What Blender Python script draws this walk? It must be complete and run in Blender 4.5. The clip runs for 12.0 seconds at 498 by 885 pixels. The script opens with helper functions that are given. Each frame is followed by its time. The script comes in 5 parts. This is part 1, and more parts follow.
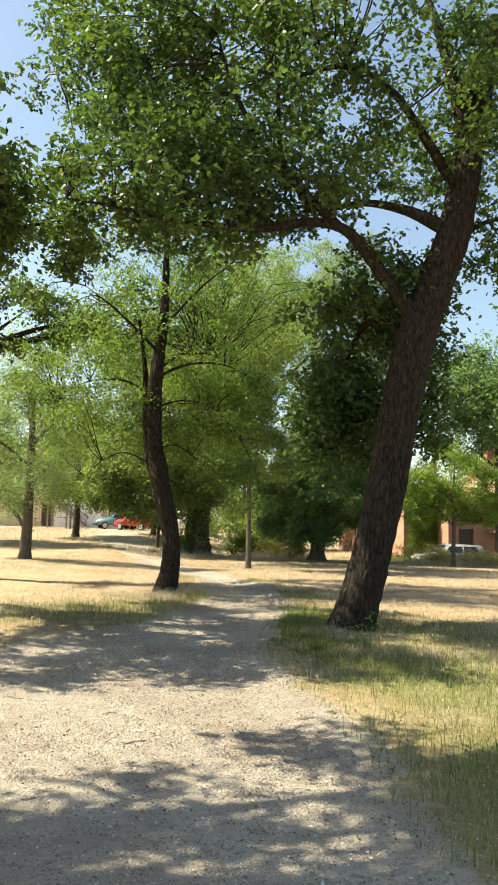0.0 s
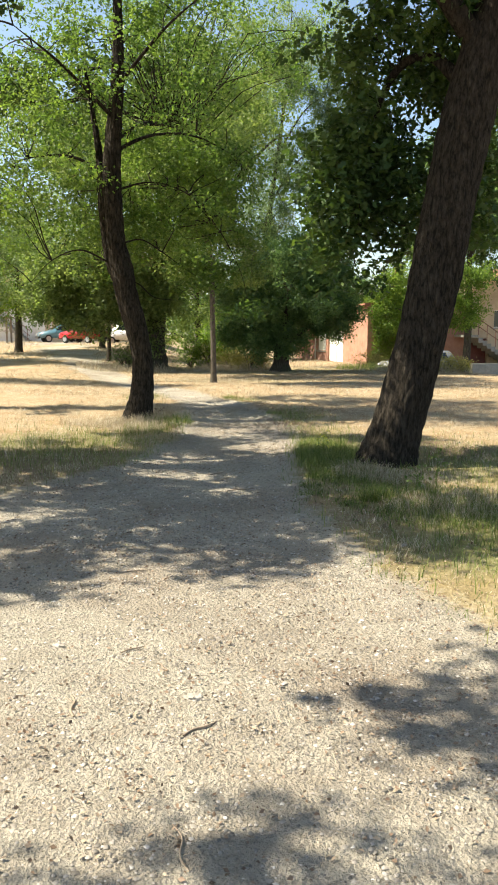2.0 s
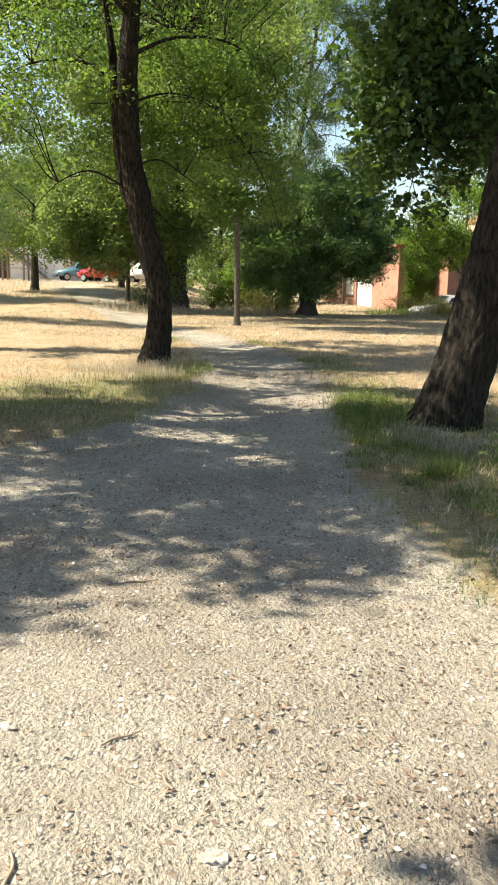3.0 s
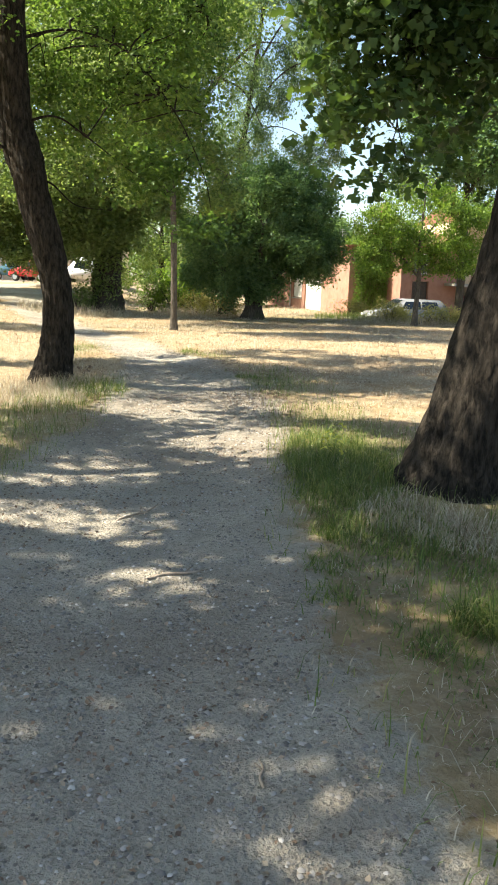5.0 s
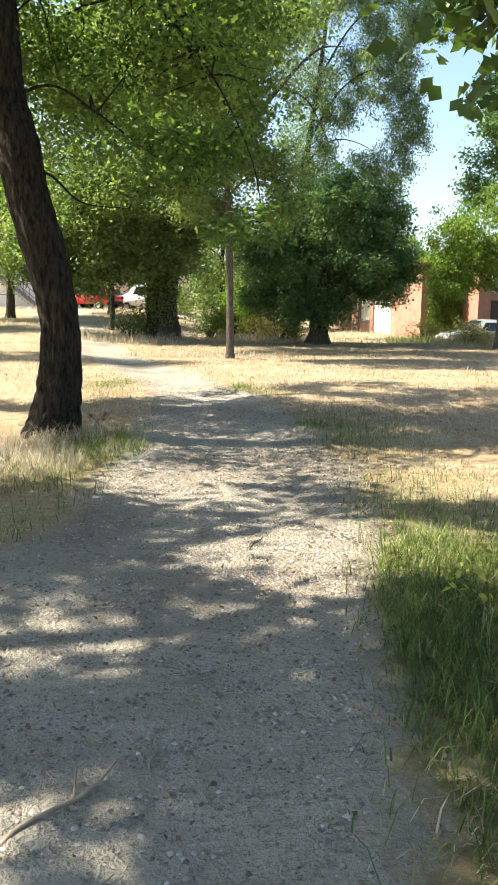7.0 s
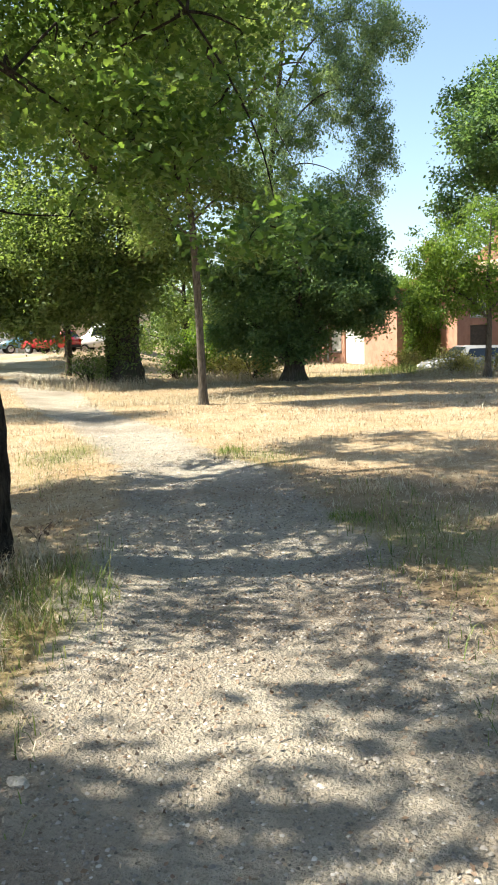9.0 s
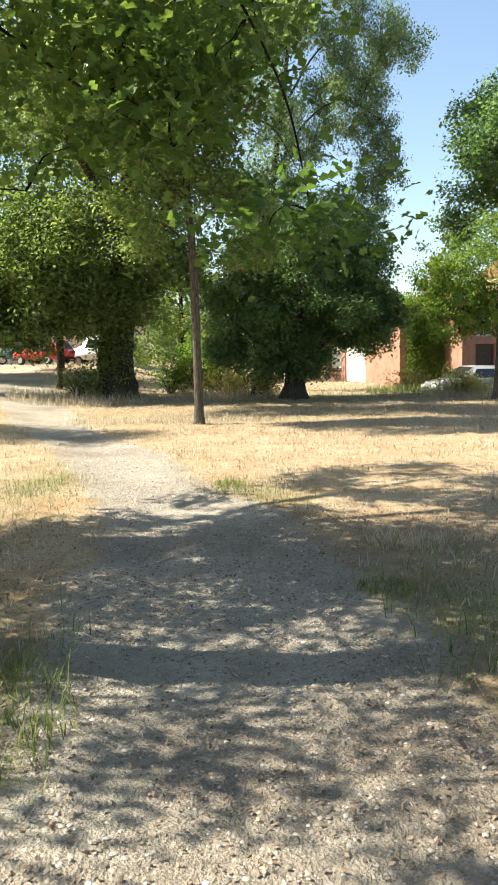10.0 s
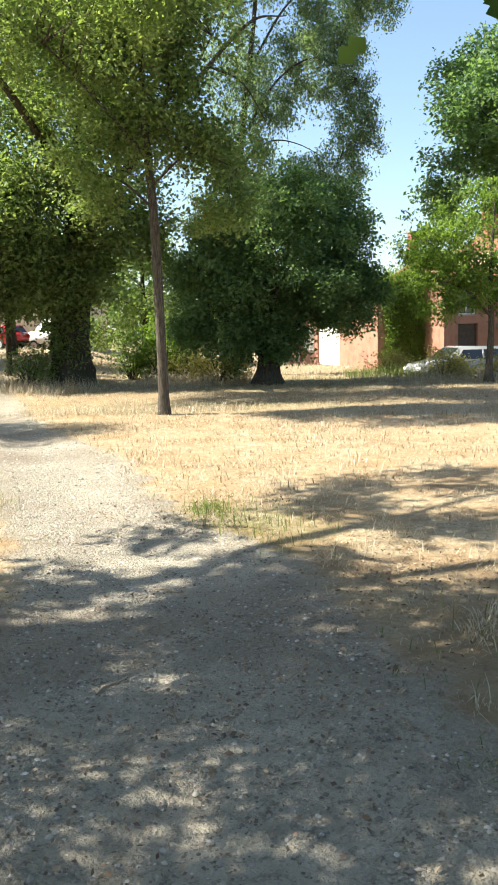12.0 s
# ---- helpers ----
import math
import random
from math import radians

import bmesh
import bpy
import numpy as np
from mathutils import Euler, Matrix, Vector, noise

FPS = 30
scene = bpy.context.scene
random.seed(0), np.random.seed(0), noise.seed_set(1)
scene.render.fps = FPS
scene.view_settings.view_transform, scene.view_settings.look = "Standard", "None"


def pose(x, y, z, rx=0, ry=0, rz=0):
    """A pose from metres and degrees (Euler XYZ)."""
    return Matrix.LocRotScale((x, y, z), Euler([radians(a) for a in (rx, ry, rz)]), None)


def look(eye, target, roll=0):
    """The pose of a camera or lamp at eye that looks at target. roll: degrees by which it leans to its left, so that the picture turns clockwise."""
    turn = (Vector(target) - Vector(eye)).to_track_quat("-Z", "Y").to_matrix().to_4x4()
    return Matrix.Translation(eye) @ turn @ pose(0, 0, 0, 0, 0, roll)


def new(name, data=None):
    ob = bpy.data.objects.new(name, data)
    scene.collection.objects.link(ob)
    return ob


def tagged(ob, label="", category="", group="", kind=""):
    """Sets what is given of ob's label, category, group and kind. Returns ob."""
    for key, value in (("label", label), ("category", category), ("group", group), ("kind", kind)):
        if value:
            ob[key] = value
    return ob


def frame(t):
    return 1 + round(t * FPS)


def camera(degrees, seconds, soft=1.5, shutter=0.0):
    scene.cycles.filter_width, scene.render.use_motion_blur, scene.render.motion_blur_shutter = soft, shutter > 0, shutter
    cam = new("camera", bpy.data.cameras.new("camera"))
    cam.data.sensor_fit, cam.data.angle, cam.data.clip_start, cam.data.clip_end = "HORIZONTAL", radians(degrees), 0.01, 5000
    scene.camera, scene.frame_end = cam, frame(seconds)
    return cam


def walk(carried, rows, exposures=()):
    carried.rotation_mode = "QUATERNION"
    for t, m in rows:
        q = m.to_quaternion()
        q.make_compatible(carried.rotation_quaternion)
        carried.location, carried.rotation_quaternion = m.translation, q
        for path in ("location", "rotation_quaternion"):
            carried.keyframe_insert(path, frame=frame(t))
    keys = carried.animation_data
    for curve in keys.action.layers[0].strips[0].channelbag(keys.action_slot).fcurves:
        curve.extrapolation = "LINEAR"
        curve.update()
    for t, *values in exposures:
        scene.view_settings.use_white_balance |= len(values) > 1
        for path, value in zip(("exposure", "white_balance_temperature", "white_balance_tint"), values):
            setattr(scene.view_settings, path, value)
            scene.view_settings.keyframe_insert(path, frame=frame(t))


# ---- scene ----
cam = camera(34.4, 12.0, soft=1.8)
PATH = [
    (0, (1.067, -0.032, 1.567), (0.934, 1.953, 1.772), 1.6),
    (0.5, (0.721, 0.64, 1.59), (0.632, 2.638, 1.574), -0.8),
    (1, (0.421, 1.337, 1.626), (0.441, 3.332, 1.491), 0.1),
    (1.5, (0.271, 2.05, 1.641), (0.289, 4.039, 1.432), -0.9),
    (2, (0.075, 2.82, 1.6), (0.088, 4.802, 1.335), 0.3),
    (2.5, (0.034, 3.614, 1.539), (0.036, 5.58, 1.176), 0.5),
    (3, (-0.049, 4.403, 1.499), (-0.083, 6.362, 1.097), 1.3),
    (3.5, (0.023, 5.181, 1.469), (0.146, 7.135, 1.059), 1.7),
    (5.5, (0.269, 8.161, 1.389), (0.331, 10.126, 1.022), 2.1),
    (6, (0.348, 8.87, 1.405), (0.311, 10.851, 1.132), 1.1),
    (6.5, (0.301, 9.578, 1.376), (0.183, 11.552, 1.075), 0.5),
    (7, (0.322, 10.269, 1.328), (0.253, 12.239, 0.991), 0.8),
    (9, (-0.123, 13.111, 1.435), (-0.107, 15.095, 1.178), -1.9),
    (9.5, (-0.126, 13.766, 1.483), (-0.133, 15.755, 1.281), -2.0),
    (10, (-0.196, 14.465, 1.462), (-0.166, 16.453, 1.241), -0.8),
    (10.5, (-0.261, 15.154, 1.452), (-0.230, 17.140, 1.219), -0.7),
    (11, (-0.384, 15.818, 1.431), (-0.349, 17.807, 1.221), -0.6),
    (11.5, (-0.335, 16.467, 1.366), (-0.242, 18.451, 1.126), -1.3),
    (12, (-0.330, 17.127, 1.338), (-0.214, 19.106, 1.078), -1.2),
]
walk(cam, [(t, look(eye, target, roll)) for t, eye, target, roll in PATH], [(0.0, 1.5, 7300, 4), (1.5, 1.42, 7000, 5), (3.5, 1.45, 6800, 6), (5.5, 1.8, 6650, 5), (9.0, 1.65, 6550, 6), (11.0, 1.5, 6650, 6), (12.0, 1.62, 6450, 5)])

# ---- world, sun, exposure ----
SUN_AZ = Vector((-0.99, 0.08, 0)).normalized()
SUN_EL = radians(50)
world = bpy.data.worlds.new("sky")
scene.world = world
world.use_nodes = True
wn = world.node_tree.nodes
sky = wn.new("ShaderNodeTexSky")
sky.sky_type = "NISHITA"
sky.sun_disc = False
sky.sun_elevation = SUN_EL
sky.sun_rotation = math.atan2(SUN_AZ.x, SUN_AZ.y)
sky.dust_density = 1.2
sky.ozone_density = 0.6
wn["Background"].inputs["Strength"].default_value = 0.088
world.node_tree.links.new(sky.outputs[0], wn["Background"].inputs[0])

sun_data = bpy.data.lights.new("sun", "SUN")
sun_data.energy = 5.0
sun_data.angle = radians(0.53)
sun_data.color = (1.0, 0.91, 0.77)
sun = new("sun", sun_data)
to_sun = SUN_AZ * math.cos(SUN_EL) + Vector((0, 0, math.sin(SUN_EL)))
sun.matrix_world = Matrix.Translation((0, 0, 40)) @ to_sun.to_track_quat("Z", "Y").to_matrix().to_4x4()

# ---- materials ----


def material(name):
    m = bpy.data.materials.new(name)
    m.use_nodes = True
    return m, m.node_tree.nodes, m.node_tree.links


def ramp(nodes, stops):
    r = nodes.new("ShaderNodeValToRGB")
    e = r.color_ramp.elements
    while len(e) < len(stops):
        e.new(0.5)
    for k, (p, c) in zip(e, stops):
        k.position, k.color = p, (*c, 1)
    return r


def noise_node(nodes, links, scale, detail=4, rough=0.6, coord=None, kind="ShaderNodeTexNoise"):
    n = nodes.new(kind)
    n.inputs["Scale"].default_value = scale
    if "Detail" in n.inputs:
        n.inputs["Detail"].default_value = detail
    if "Roughness" in n.inputs:
        n.inputs["Roughness"].default_value = rough
    if coord is not None:
        links.new(coord, n.inputs["Vector"])
    return n


def mix_node(nodes, links, fac, a, b, mode="MIX"):
    n = nodes.new("ShaderNodeMix")
    n.data_type, n.blend_type = "RGBA", mode
    for sock, v in ((n.inputs[0], fac), (n.inputs[6], a), (n.inputs[7], b)):
        if isinstance(v, (int, float)):
            sock.default_value = v
        elif isinstance(v, tuple):
            sock.default_value = (*v, 1)
        else:
            links.new(v, sock)
    return n.outputs[2]


def bump_node(nodes, links, height, strength, dist, bsdf):
    b = nodes.new("ShaderNodeBump")
    b.inputs["Strength"].default_value = strength
    b.inputs["Distance"].default_value = dist
    links.new(height, b.inputs["Height"])
    links.new(b.outputs[0], bsdf.inputs["Normal"])
    return b


def surface(name, low, high, scale=6.0, rough=0.85, bump=0.3, dist=0.01, stain=None, stain_scale=0.7, metal=0.0, fine=60.0):
    """Painted, rendered or mineral surface: two tones, broad stains and fine grain."""
    m, n, l = material(name)
    b = n["Principled BSDF"]
    co = n.new("ShaderNodeTexCoord").outputs["Object"]
    a = noise_node(n, l, scale, 5, 0.65, co)
    r = ramp(n, [(0.3, low), (0.7, high)])
    l.new(a.outputs[0], r.inputs[0])
    col = r.outputs[0]
    if stain:
        s = noise_node(n, l, stain_scale, 6, 0.7, co)
        sr = ramp(n, [(0.5, (0, 0, 0)), (0.68, (1, 1, 1))])
        l.new(s.outputs[0], sr.inputs[0])
        col = mix_node(n, l, sr.outputs[0], col, stain)
    l.new(col, b.inputs["Base Color"])
    b.inputs["Roughness"].default_value = rough
    b.inputs["Metallic"].default_value = metal
    f = noise_node(n, l, fine, 4, 0.7, co)
    bump_node(n, l, f.outputs[0], bump, dist, b)
    return m


def leaf_material(name, dark, mid, light, glow=0.45, rough=0.45):
    """Leaf with light coming through the blade; tone differs leaf by leaf and bough by bough."""
    m, n, l = material(name)
    b = n["Principled BSDF"]
    isl = n.new("ShaderNodeNewGeometry").outputs["Random Per Island"]
    co = n.new("ShaderNodeTexCoord").outputs["Object"]
    big = noise_node(n, l, 0.7, 2, 0.5, co)
    add = n.new("ShaderNodeMath")
    add.operation = "MULTIPLY_ADD"
    l.new(isl, add.inputs[0])
    add.inputs[1].default_value = 0.6
    sub = n.new("ShaderNodeMath")
    sub.operation = "MULTIPLY_ADD"
    l.new(big.outputs[0], sub.inputs[0])
    sub.inputs[1].default_value = 1.2
    sub.inputs[2].default_value = -0.4
    l.new(sub.outputs[0], add.inputs[2])
    r = ramp(n, [(0.1, dark), (0.5, mid), (0.95, light)])
    l.new(add.outputs[0], r.inputs[0])
    l.new(r.outputs[0], b.inputs["Base Color"])
    b.inputs["Roughness"].default_value = rough
    b.inputs["Specular IOR Level"].default_value = 0.22
    t = n.new("ShaderNodeBsdfTranslucent")
    tint = mix_node(n, l, 1.0, r.outputs[0], (1.5, 1.55, 0.75), "MULTIPLY")
    l.new(tint, t.inputs["Color"])
    mx = n.new("ShaderNodeMixShader")
    mx.inputs[0].default_value = glow
    l.new(b.outputs[0], mx.inputs[1])
    l.new(t.outputs[0], mx.inputs[2])
    l.new(mx.outputs[0], n["Material Output"].inputs[0])
    return m


def blade_material(name, stops, glow=0.3):
    m, n, l = material(name)
    b = n["Principled BSDF"]
    isl = n.new("ShaderNodeNewGeometry").outputs["Random Per Island"]
    r = ramp(n, stops)
    l.new(isl, r.inputs[0])
    l.new(r.outputs[0], b.inputs["Base Color"])
    b.inputs["Roughness"].default_value = 0.6
    t = n.new("ShaderNodeBsdfTranslucent")
    l.new(r.outputs[0], t.inputs["Color"])
    mx = n.new("ShaderNodeMixShader")
    mx.inputs[0].default_value = glow
    l.new(b.outputs[0], mx.inputs[1])
    l.new(t.outputs[0], mx.inputs[2])
    l.new(mx.outputs[0], n["Material Output"].inputs[0])
    return m


def bark_material(name, low, high, moss=None, sx=14.0, sz=2.2, bump=1.0, dist=0.03):
    """Bark furrowed along the stem."""
    m, n, l = material(name)
    b = n["Principled BSDF"]
    co = n.new("ShaderNodeTexCoord").outputs["Object"]
    mp = n.new("ShaderNodeMapping")
    mp.inputs["Scale"].default_value = (sx, sx, sz)
    l.new(co, mp.inputs["Vector"])
    warp = noise_node(n, l, 0.9, 4, 0.6, mp.outputs[0])
    shift = mix_node(n, l, 0.32, mp.outputs[0], warp.outputs["Color"], "ADD")
    plate = noise_node(n, l, 1.0, coord=shift, kind="ShaderNodeTexVoronoi")
    plate.feature = "DISTANCE_TO_EDGE"
    pr = ramp(n, [(0.0, (0, 0, 0)), (0.16, (0.55, 0.55, 0.55)), (0.5, (1, 1, 1))])
    l.new(plate.outputs["Distance"], pr.inputs[0])
    v = noise_node(n, l, 2.2, 7, 0.75, mp.outputs[0])
    v.inputs["Distortion"].default_value = 0.3
    relief = n.new("ShaderNodeMath")
    relief.operation = "MULTIPLY_ADD"
    l.new(pr.outputs[0], relief.inputs[0])
    relief.inputs[1].default_value = 0.42
    l.new(v.outputs[0], relief.inputs[2])
    r = ramp(n, [(0.44, low), (0.72, tuple((p + q) / 2 for p, q in zip(low, high))), (0.98, high)])
    l.new(relief.outputs[0], r.inputs[0])
    col = r.outputs[0]
    if moss:
        s = noise_node(n, l, 1.6, 5, 0.7, co)
        sr = ramp(n, [(0.52, (0, 0, 0)), (0.7, (0.7, 0.7, 0.7))])
        l.new(s.outputs[0], sr.inputs[0])
        col = mix_node(n, l, sr.outputs[0], col, moss)
    l.new(col, b.inputs["Base Color"])
    b.inputs["Roughness"].default_value = 0.95
    b.inputs["Specular IOR Level"].default_value = 0.15
    bump_node(n, l, relief.outputs[0], bump, dist, b)
    return m


def ground_material():
    """Pale gravel path, straw-dry turf and greener turf, told apart by the sheet's own attributes."""
    m, n, l = material("ground_earth")
    b = n["Principled BSDF"]
    co = n.new("ShaderNodeTexCoord").outputs["Object"]

    def attr(name):
        a = n.new("ShaderNodeAttribute")
        a.attribute_name = name
        return a.outputs["Fac"]
    # gravel
    st = noise_node(n, l, 44.0, coord=co, kind="ShaderNodeTexVoronoi")
    st2 = noise_node(n, l, 85.0, coord=co, kind="ShaderNodeTexVoronoi")
    sep = n.new("ShaderNodeSeparateColor")
    l.new(st.outputs["Color"], sep.inputs[0])
    gr = ramp(n, [(0.0, (0.05, 0.042, 0.032)), (0.4, (0.175, 0.156, 0.122)), (1.0, (0.44, 0.40, 0.33))])
    l.new(sep.outputs[0], gr.inputs[0])
    sep2 = n.new("ShaderNodeSeparateColor")
    l.new(st2.outputs["Color"], sep2.inputs[0])
    gr2 = ramp(n, [(0.0, (0.10, 0.086, 0.067)), (1.0, (0.37, 0.33, 0.268))])
    l.new(sep2.outputs[1], gr2.inputs[0])
    mid = noise_node(n, l, 3.0, 5, 0.7, co)
    mr = ramp(n, [(0.4, (0, 0, 0)), (0.62, (1, 1, 1))])
    l.new(mid.outputs[0], mr.inputs[0])
    gravel = mix_node(n, l, mr.outputs[0], gr.outputs[0], gr2.outputs[0])
    big = noise_node(n, l, 0.45, 4, 0.6, co)
    br = ramp(n, [(0.45, (0, 0, 0)), (0.66, (0.55, 0.55, 0.55))])
    l.new(big.outputs[0], br.inputs[0])
    brown = ramp(n, [(0.3, (0.085, 0.058, 0.04)), (0.7, (0.27, 0.20, 0.145))])
    l.new(noise_node(n, l, 40.0, 5, 0.75, co).outputs[0], brown.inputs[0])
    gravel = mix_node(n, l, br.outputs[0], gravel, brown.outputs[0])
    # straw
    mp = n.new("ShaderNodeMapping")
    mp.inputs["Scale"].default_value = (1.0, 1.0, 1.0)
    l.new(co, mp.inputs["Vector"])
    s1 = noise_node(n, l, 26.0, 6, 0.75, mp.outputs[0])
    sr = ramp(n, [(0.3, (0.21, 0.155, 0.09)), (0.52, (0.38, 0.315, 0.215)), (0.75, (0.54, 0.47, 0.35))])
    l.new(s1.outputs[0], sr.inputs[0])
    s2 = noise_node(n, l, 1.1, 5, 0.65, co)
    s2r = ramp(n, [(0.40, (0, 0, 0)), (0.64, (0.85, 0.85, 0.85))])
    l.new(s2.outputs[0], s2r.inputs[0])
    straw = mix_node(n, l, s2r.outputs[0], sr.outputs[0], (0.31, 0.205, 0.11))
    s3 = noise_node(n, l, 7.0, 6, 0.75, co)
    s3r = ramp(n, [(0.46, (0, 0, 0)), (0.62, (0.8, 0.8, 0.8))])
    l.new(s3.outputs[0], s3r.inputs[0])
    straw = mix_node(n, l, s3r.outputs[0], straw, (0.24, 0.165, 0.09))
    # turf
    g1 = noise_node(n, l, 22.0, 6, 0.75, co)
    g1r = ramp(n, [(0.3, (0.06, 0.075, 0.02)), (0.6, (0.15, 0.17, 0.05)), (0.8, (0.30, 0.27, 0.11))])
    l.new(g1.outputs[0], g1r.inputs[0])
    turf = mix_node(n, l, attr("green"), straw, g1r.outputs[0])
    # bare trodden soil
    d1 = noise_node(n, l, 14.0, 7, 0.78, co)
    d1r = ramp(n, [(0.34, (0.085, 0.058, 0.038)), (0.55, (0.19, 0.135, 0.09)), (0.74, (0.34, 0.265, 0.18))])
    l.new(d1.outputs[0], d1r.inputs[0])
    turf = mix_node(n, l, attr("soil"), turf, d1r.outputs[0])
    # ragged seam between path and turf
    e = noise_node(n, l, 2.6, 8, 0.78, co)
    ad = n.new("ShaderNodeMath")
    ad.operation = "ADD"
    l.new(attr("path"), ad.inputs[0])
    l.new(e.outputs[0], ad.inputs[1])
    er = ramp(n, [(0.84, (0, 0, 0)), (0.999, (1, 1, 1))])
    l.new(ad.outputs[0], er.inputs[0])
    col = mix_node(n, l, er.outputs[0], turf, gravel)
    l.new(col, b.inputs["Base Color"])
    b.inputs["Roughness"].default_value = 0.95
    b.inputs["Specular IOR Level"].default_value = 0.2
    sw = noise_node(n, l, 5.0, 5, 0.7, co)
    h0 = n.new("ShaderNodeMath")
    h0.operation = "MULTIPLY_ADD"
    l.new(sw.outputs[0], h0.inputs[0])
    h0.inputs[1].default_value = 2.2
    l.new(s1.outputs[0], h0.inputs[2])
    h = n.new("ShaderNodeMix")
    h.data_type = "FLOAT"
    l.new(er.outputs[0], h.inputs[0])
    l.new(h0.outputs[0], h.inputs[2])
    l.new(st.outputs["Distance"], h.inputs[3])
    bump_node(n, l, h.outputs[0], 1.0, 0.017, b)
    return m


def glass_material(name, tint=(0.02, 0.025, 0.03)):
    m, n, l = material(name)
    b = n["Principled BSDF"]
    b.inputs["Base Color"].default_value = (*tint, 1)
    b.inputs["Roughness"].default_value = 0.06
    b.inputs["Specular IOR Level"].default_value = 0.7
    return m


def paint_material(name, colour, rough=0.3, coat=0.6):
    m, n, l = material(name)
    b = n["Principled BSDF"]
    co = n.new("ShaderNodeTexCoord").outputs["Object"]
    d = noise_node(n, l, 2.5, 5, 0.7, co)
    r = ramp(n, [(0.3, tuple(c * 0.82 for c in colour)), (0.7, colour)])
    l.new(d.outputs[0], r.inputs[0])
    l.new(r.outputs[0], b.inputs["Base Color"])
    b.inputs["Roughness"].default_value = rough
    b.inputs["Coat Weight"].default_value = coat
    return m


EARTH = ground_material()
BARK_OAK = bark_material("bark_oak", (0.012, 0.010, 0.008), (0.115, 0.095, 0.074), None, 13, 3.6, 1.0, 0.05)
BARK_ELM = bark_material("bark_elm", (0.05, 0.043, 0.035), (0.27, 0.235, 0.19), None, 22, 3.0, 1.0, 0.03)
BARK_GREY = bark_material("bark_grey", (0.035, 0.03, 0.024), (0.17, 0.145, 0.12), (0.06, 0.075, 0.03), 9, 1.6, 1.0, 0.05)
LEAF_OAK = leaf_material("leaf_oak", (0.034, 0.066, 0.028), (0.062, 0.108, 0.036), (0.11, 0.165, 0.045), 0.34)
LEAF_BEND = leaf_material("leaf_bend_oak", (0.055, 0.105, 0.034), (0.105, 0.175, 0.05), (0.175, 0.245, 0.07), 0.46)
LEAF_BRIGHT = leaf_material("leaf_bright", (0.075, 0.135, 0.028), (0.135, 0.215, 0.042), (0.22, 0.29, 0.07), 0.55)
LEAF_ELM = leaf_material("leaf_elm", (0.09, 0.135, 0.055), (0.155, 0.215, 0.085), (0.24, 0.29, 0.13), 0.52)
LEAF_DRY = leaf_material("leaf_dry_weed", (0.16, 0.16, 0.06), (0.27, 0.25, 0.10), (0.40, 0.36, 0.17), 0.4)
LEAF_DARK = leaf_material("leaf_dark", (0.068, 0.125, 0.062), (0.12, 0.195, 0.092), (0.18, 0.26, 0.115), 0.5)
LEAF_BLUE = leaf_material("leaf_blue", (0.10, 0.15, 0.095), (0.16, 0.225, 0.135), (0.23, 0.29, 0.17), 0.55)
LEAF_IVY = leaf_material("leaf_ivy", (0.065, 0.12, 0.028), (0.135, 0.215, 0.045), (0.21, 0.29, 0.07), 0.5)
LEAF_YELLOW = leaf_material("leaf_yellow", (0.30, 0.31, 0.07), (0.42, 0.42, 0.11), (0.5, 0.5, 0.18), 0.45)
STRAW = blade_material("straw_blade", [(0.0, (0.29, 0.215, 0.13)), (0.5, (0.44, 0.375, 0.265)), (1.0, (0.60, 0.54, 0.42))])
GRASS = blade_material("grass_blade", [(0.0, (0.06, 0.10, 0.015)), (0.6, (0.14, 0.20, 0.035)), (1.0, (0.36, 0.34, 0.12))], 0.4)
ROCK = surface("pale_rock", (0.22, 0.19, 0.16), (0.50, 0.46, 0.40), 30, 0.9, 0.7, 0.01)
WOOD_GREY = surface("dead_wood", (0.16, 0.12, 0.085), (0.40, 0.32, 0.24), 20, 0.9, 0.6, 0.004)
LITTER = blade_material("dead_leaf", [(0.0, (0.11, 0.07, 0.045)), (0.6, (0.24, 0.16, 0.105)), (1.0, (0.42, 0.33, 0.23))], 0.1)
RENDER_PINK = surface("pink_render", (0.33, 0.165, 0.118), (0.42, 0.225, 0.16), 2.5, 0.9, 0.4, 0.01, (0.24, 0.125, 0.09), 0.9)
RENDER_BEIGE = surface("beige_render", (0.52, 0.40, 0.27), (0.64, 0.51, 0.36), 2.0, 0.9, 0.3, 0.01, (0.45, 0.33, 0.22), 0.6)
WHITE = surface("white_paint", (0.72, 0.70, 0.66), (0.82, 0.80, 0.77), 3.0, 0.6, 0.15, 0.004, (0.6, 0.57, 0.52), 1.2)
TILE = surface("roof_tile", (0.20, 0.085, 0.055), (0.36, 0.17, 0.11), 7.0, 0.9, 0.5, 0.02, (0.16, 0.12, 0.09), 1.5)
BRICK = surface("brick_red", (0.24, 0.10, 0.07), (0.40, 0.19, 0.13), 9.0, 0.9, 0.5, 0.01)
CONCRETE = surface("concrete_grey", (0.26, 0.25, 0.23), (0.40, 0.38, 0.35), 4.0, 0.9, 0.4, 0.008)
RAIL_BROWN = surface("rail_brown", (0.16, 0.075, 0.05), (0.26, 0.13, 0.09), 9.0, 0.6, 0.2, 0.003)
DARK_WOOD = surface("dark_wood", (0.035, 0.026, 0.02), (0.08, 0.06, 0.045), 8.0, 0.7, 0.3, 0.004)
DARK_RED = surface("dark_red_door", (0.11, 0.03, 0.025), (0.17, 0.05, 0.04), 5.0, 0.6, 0.2, 0.004)
GLASS = glass_material("window_glass")
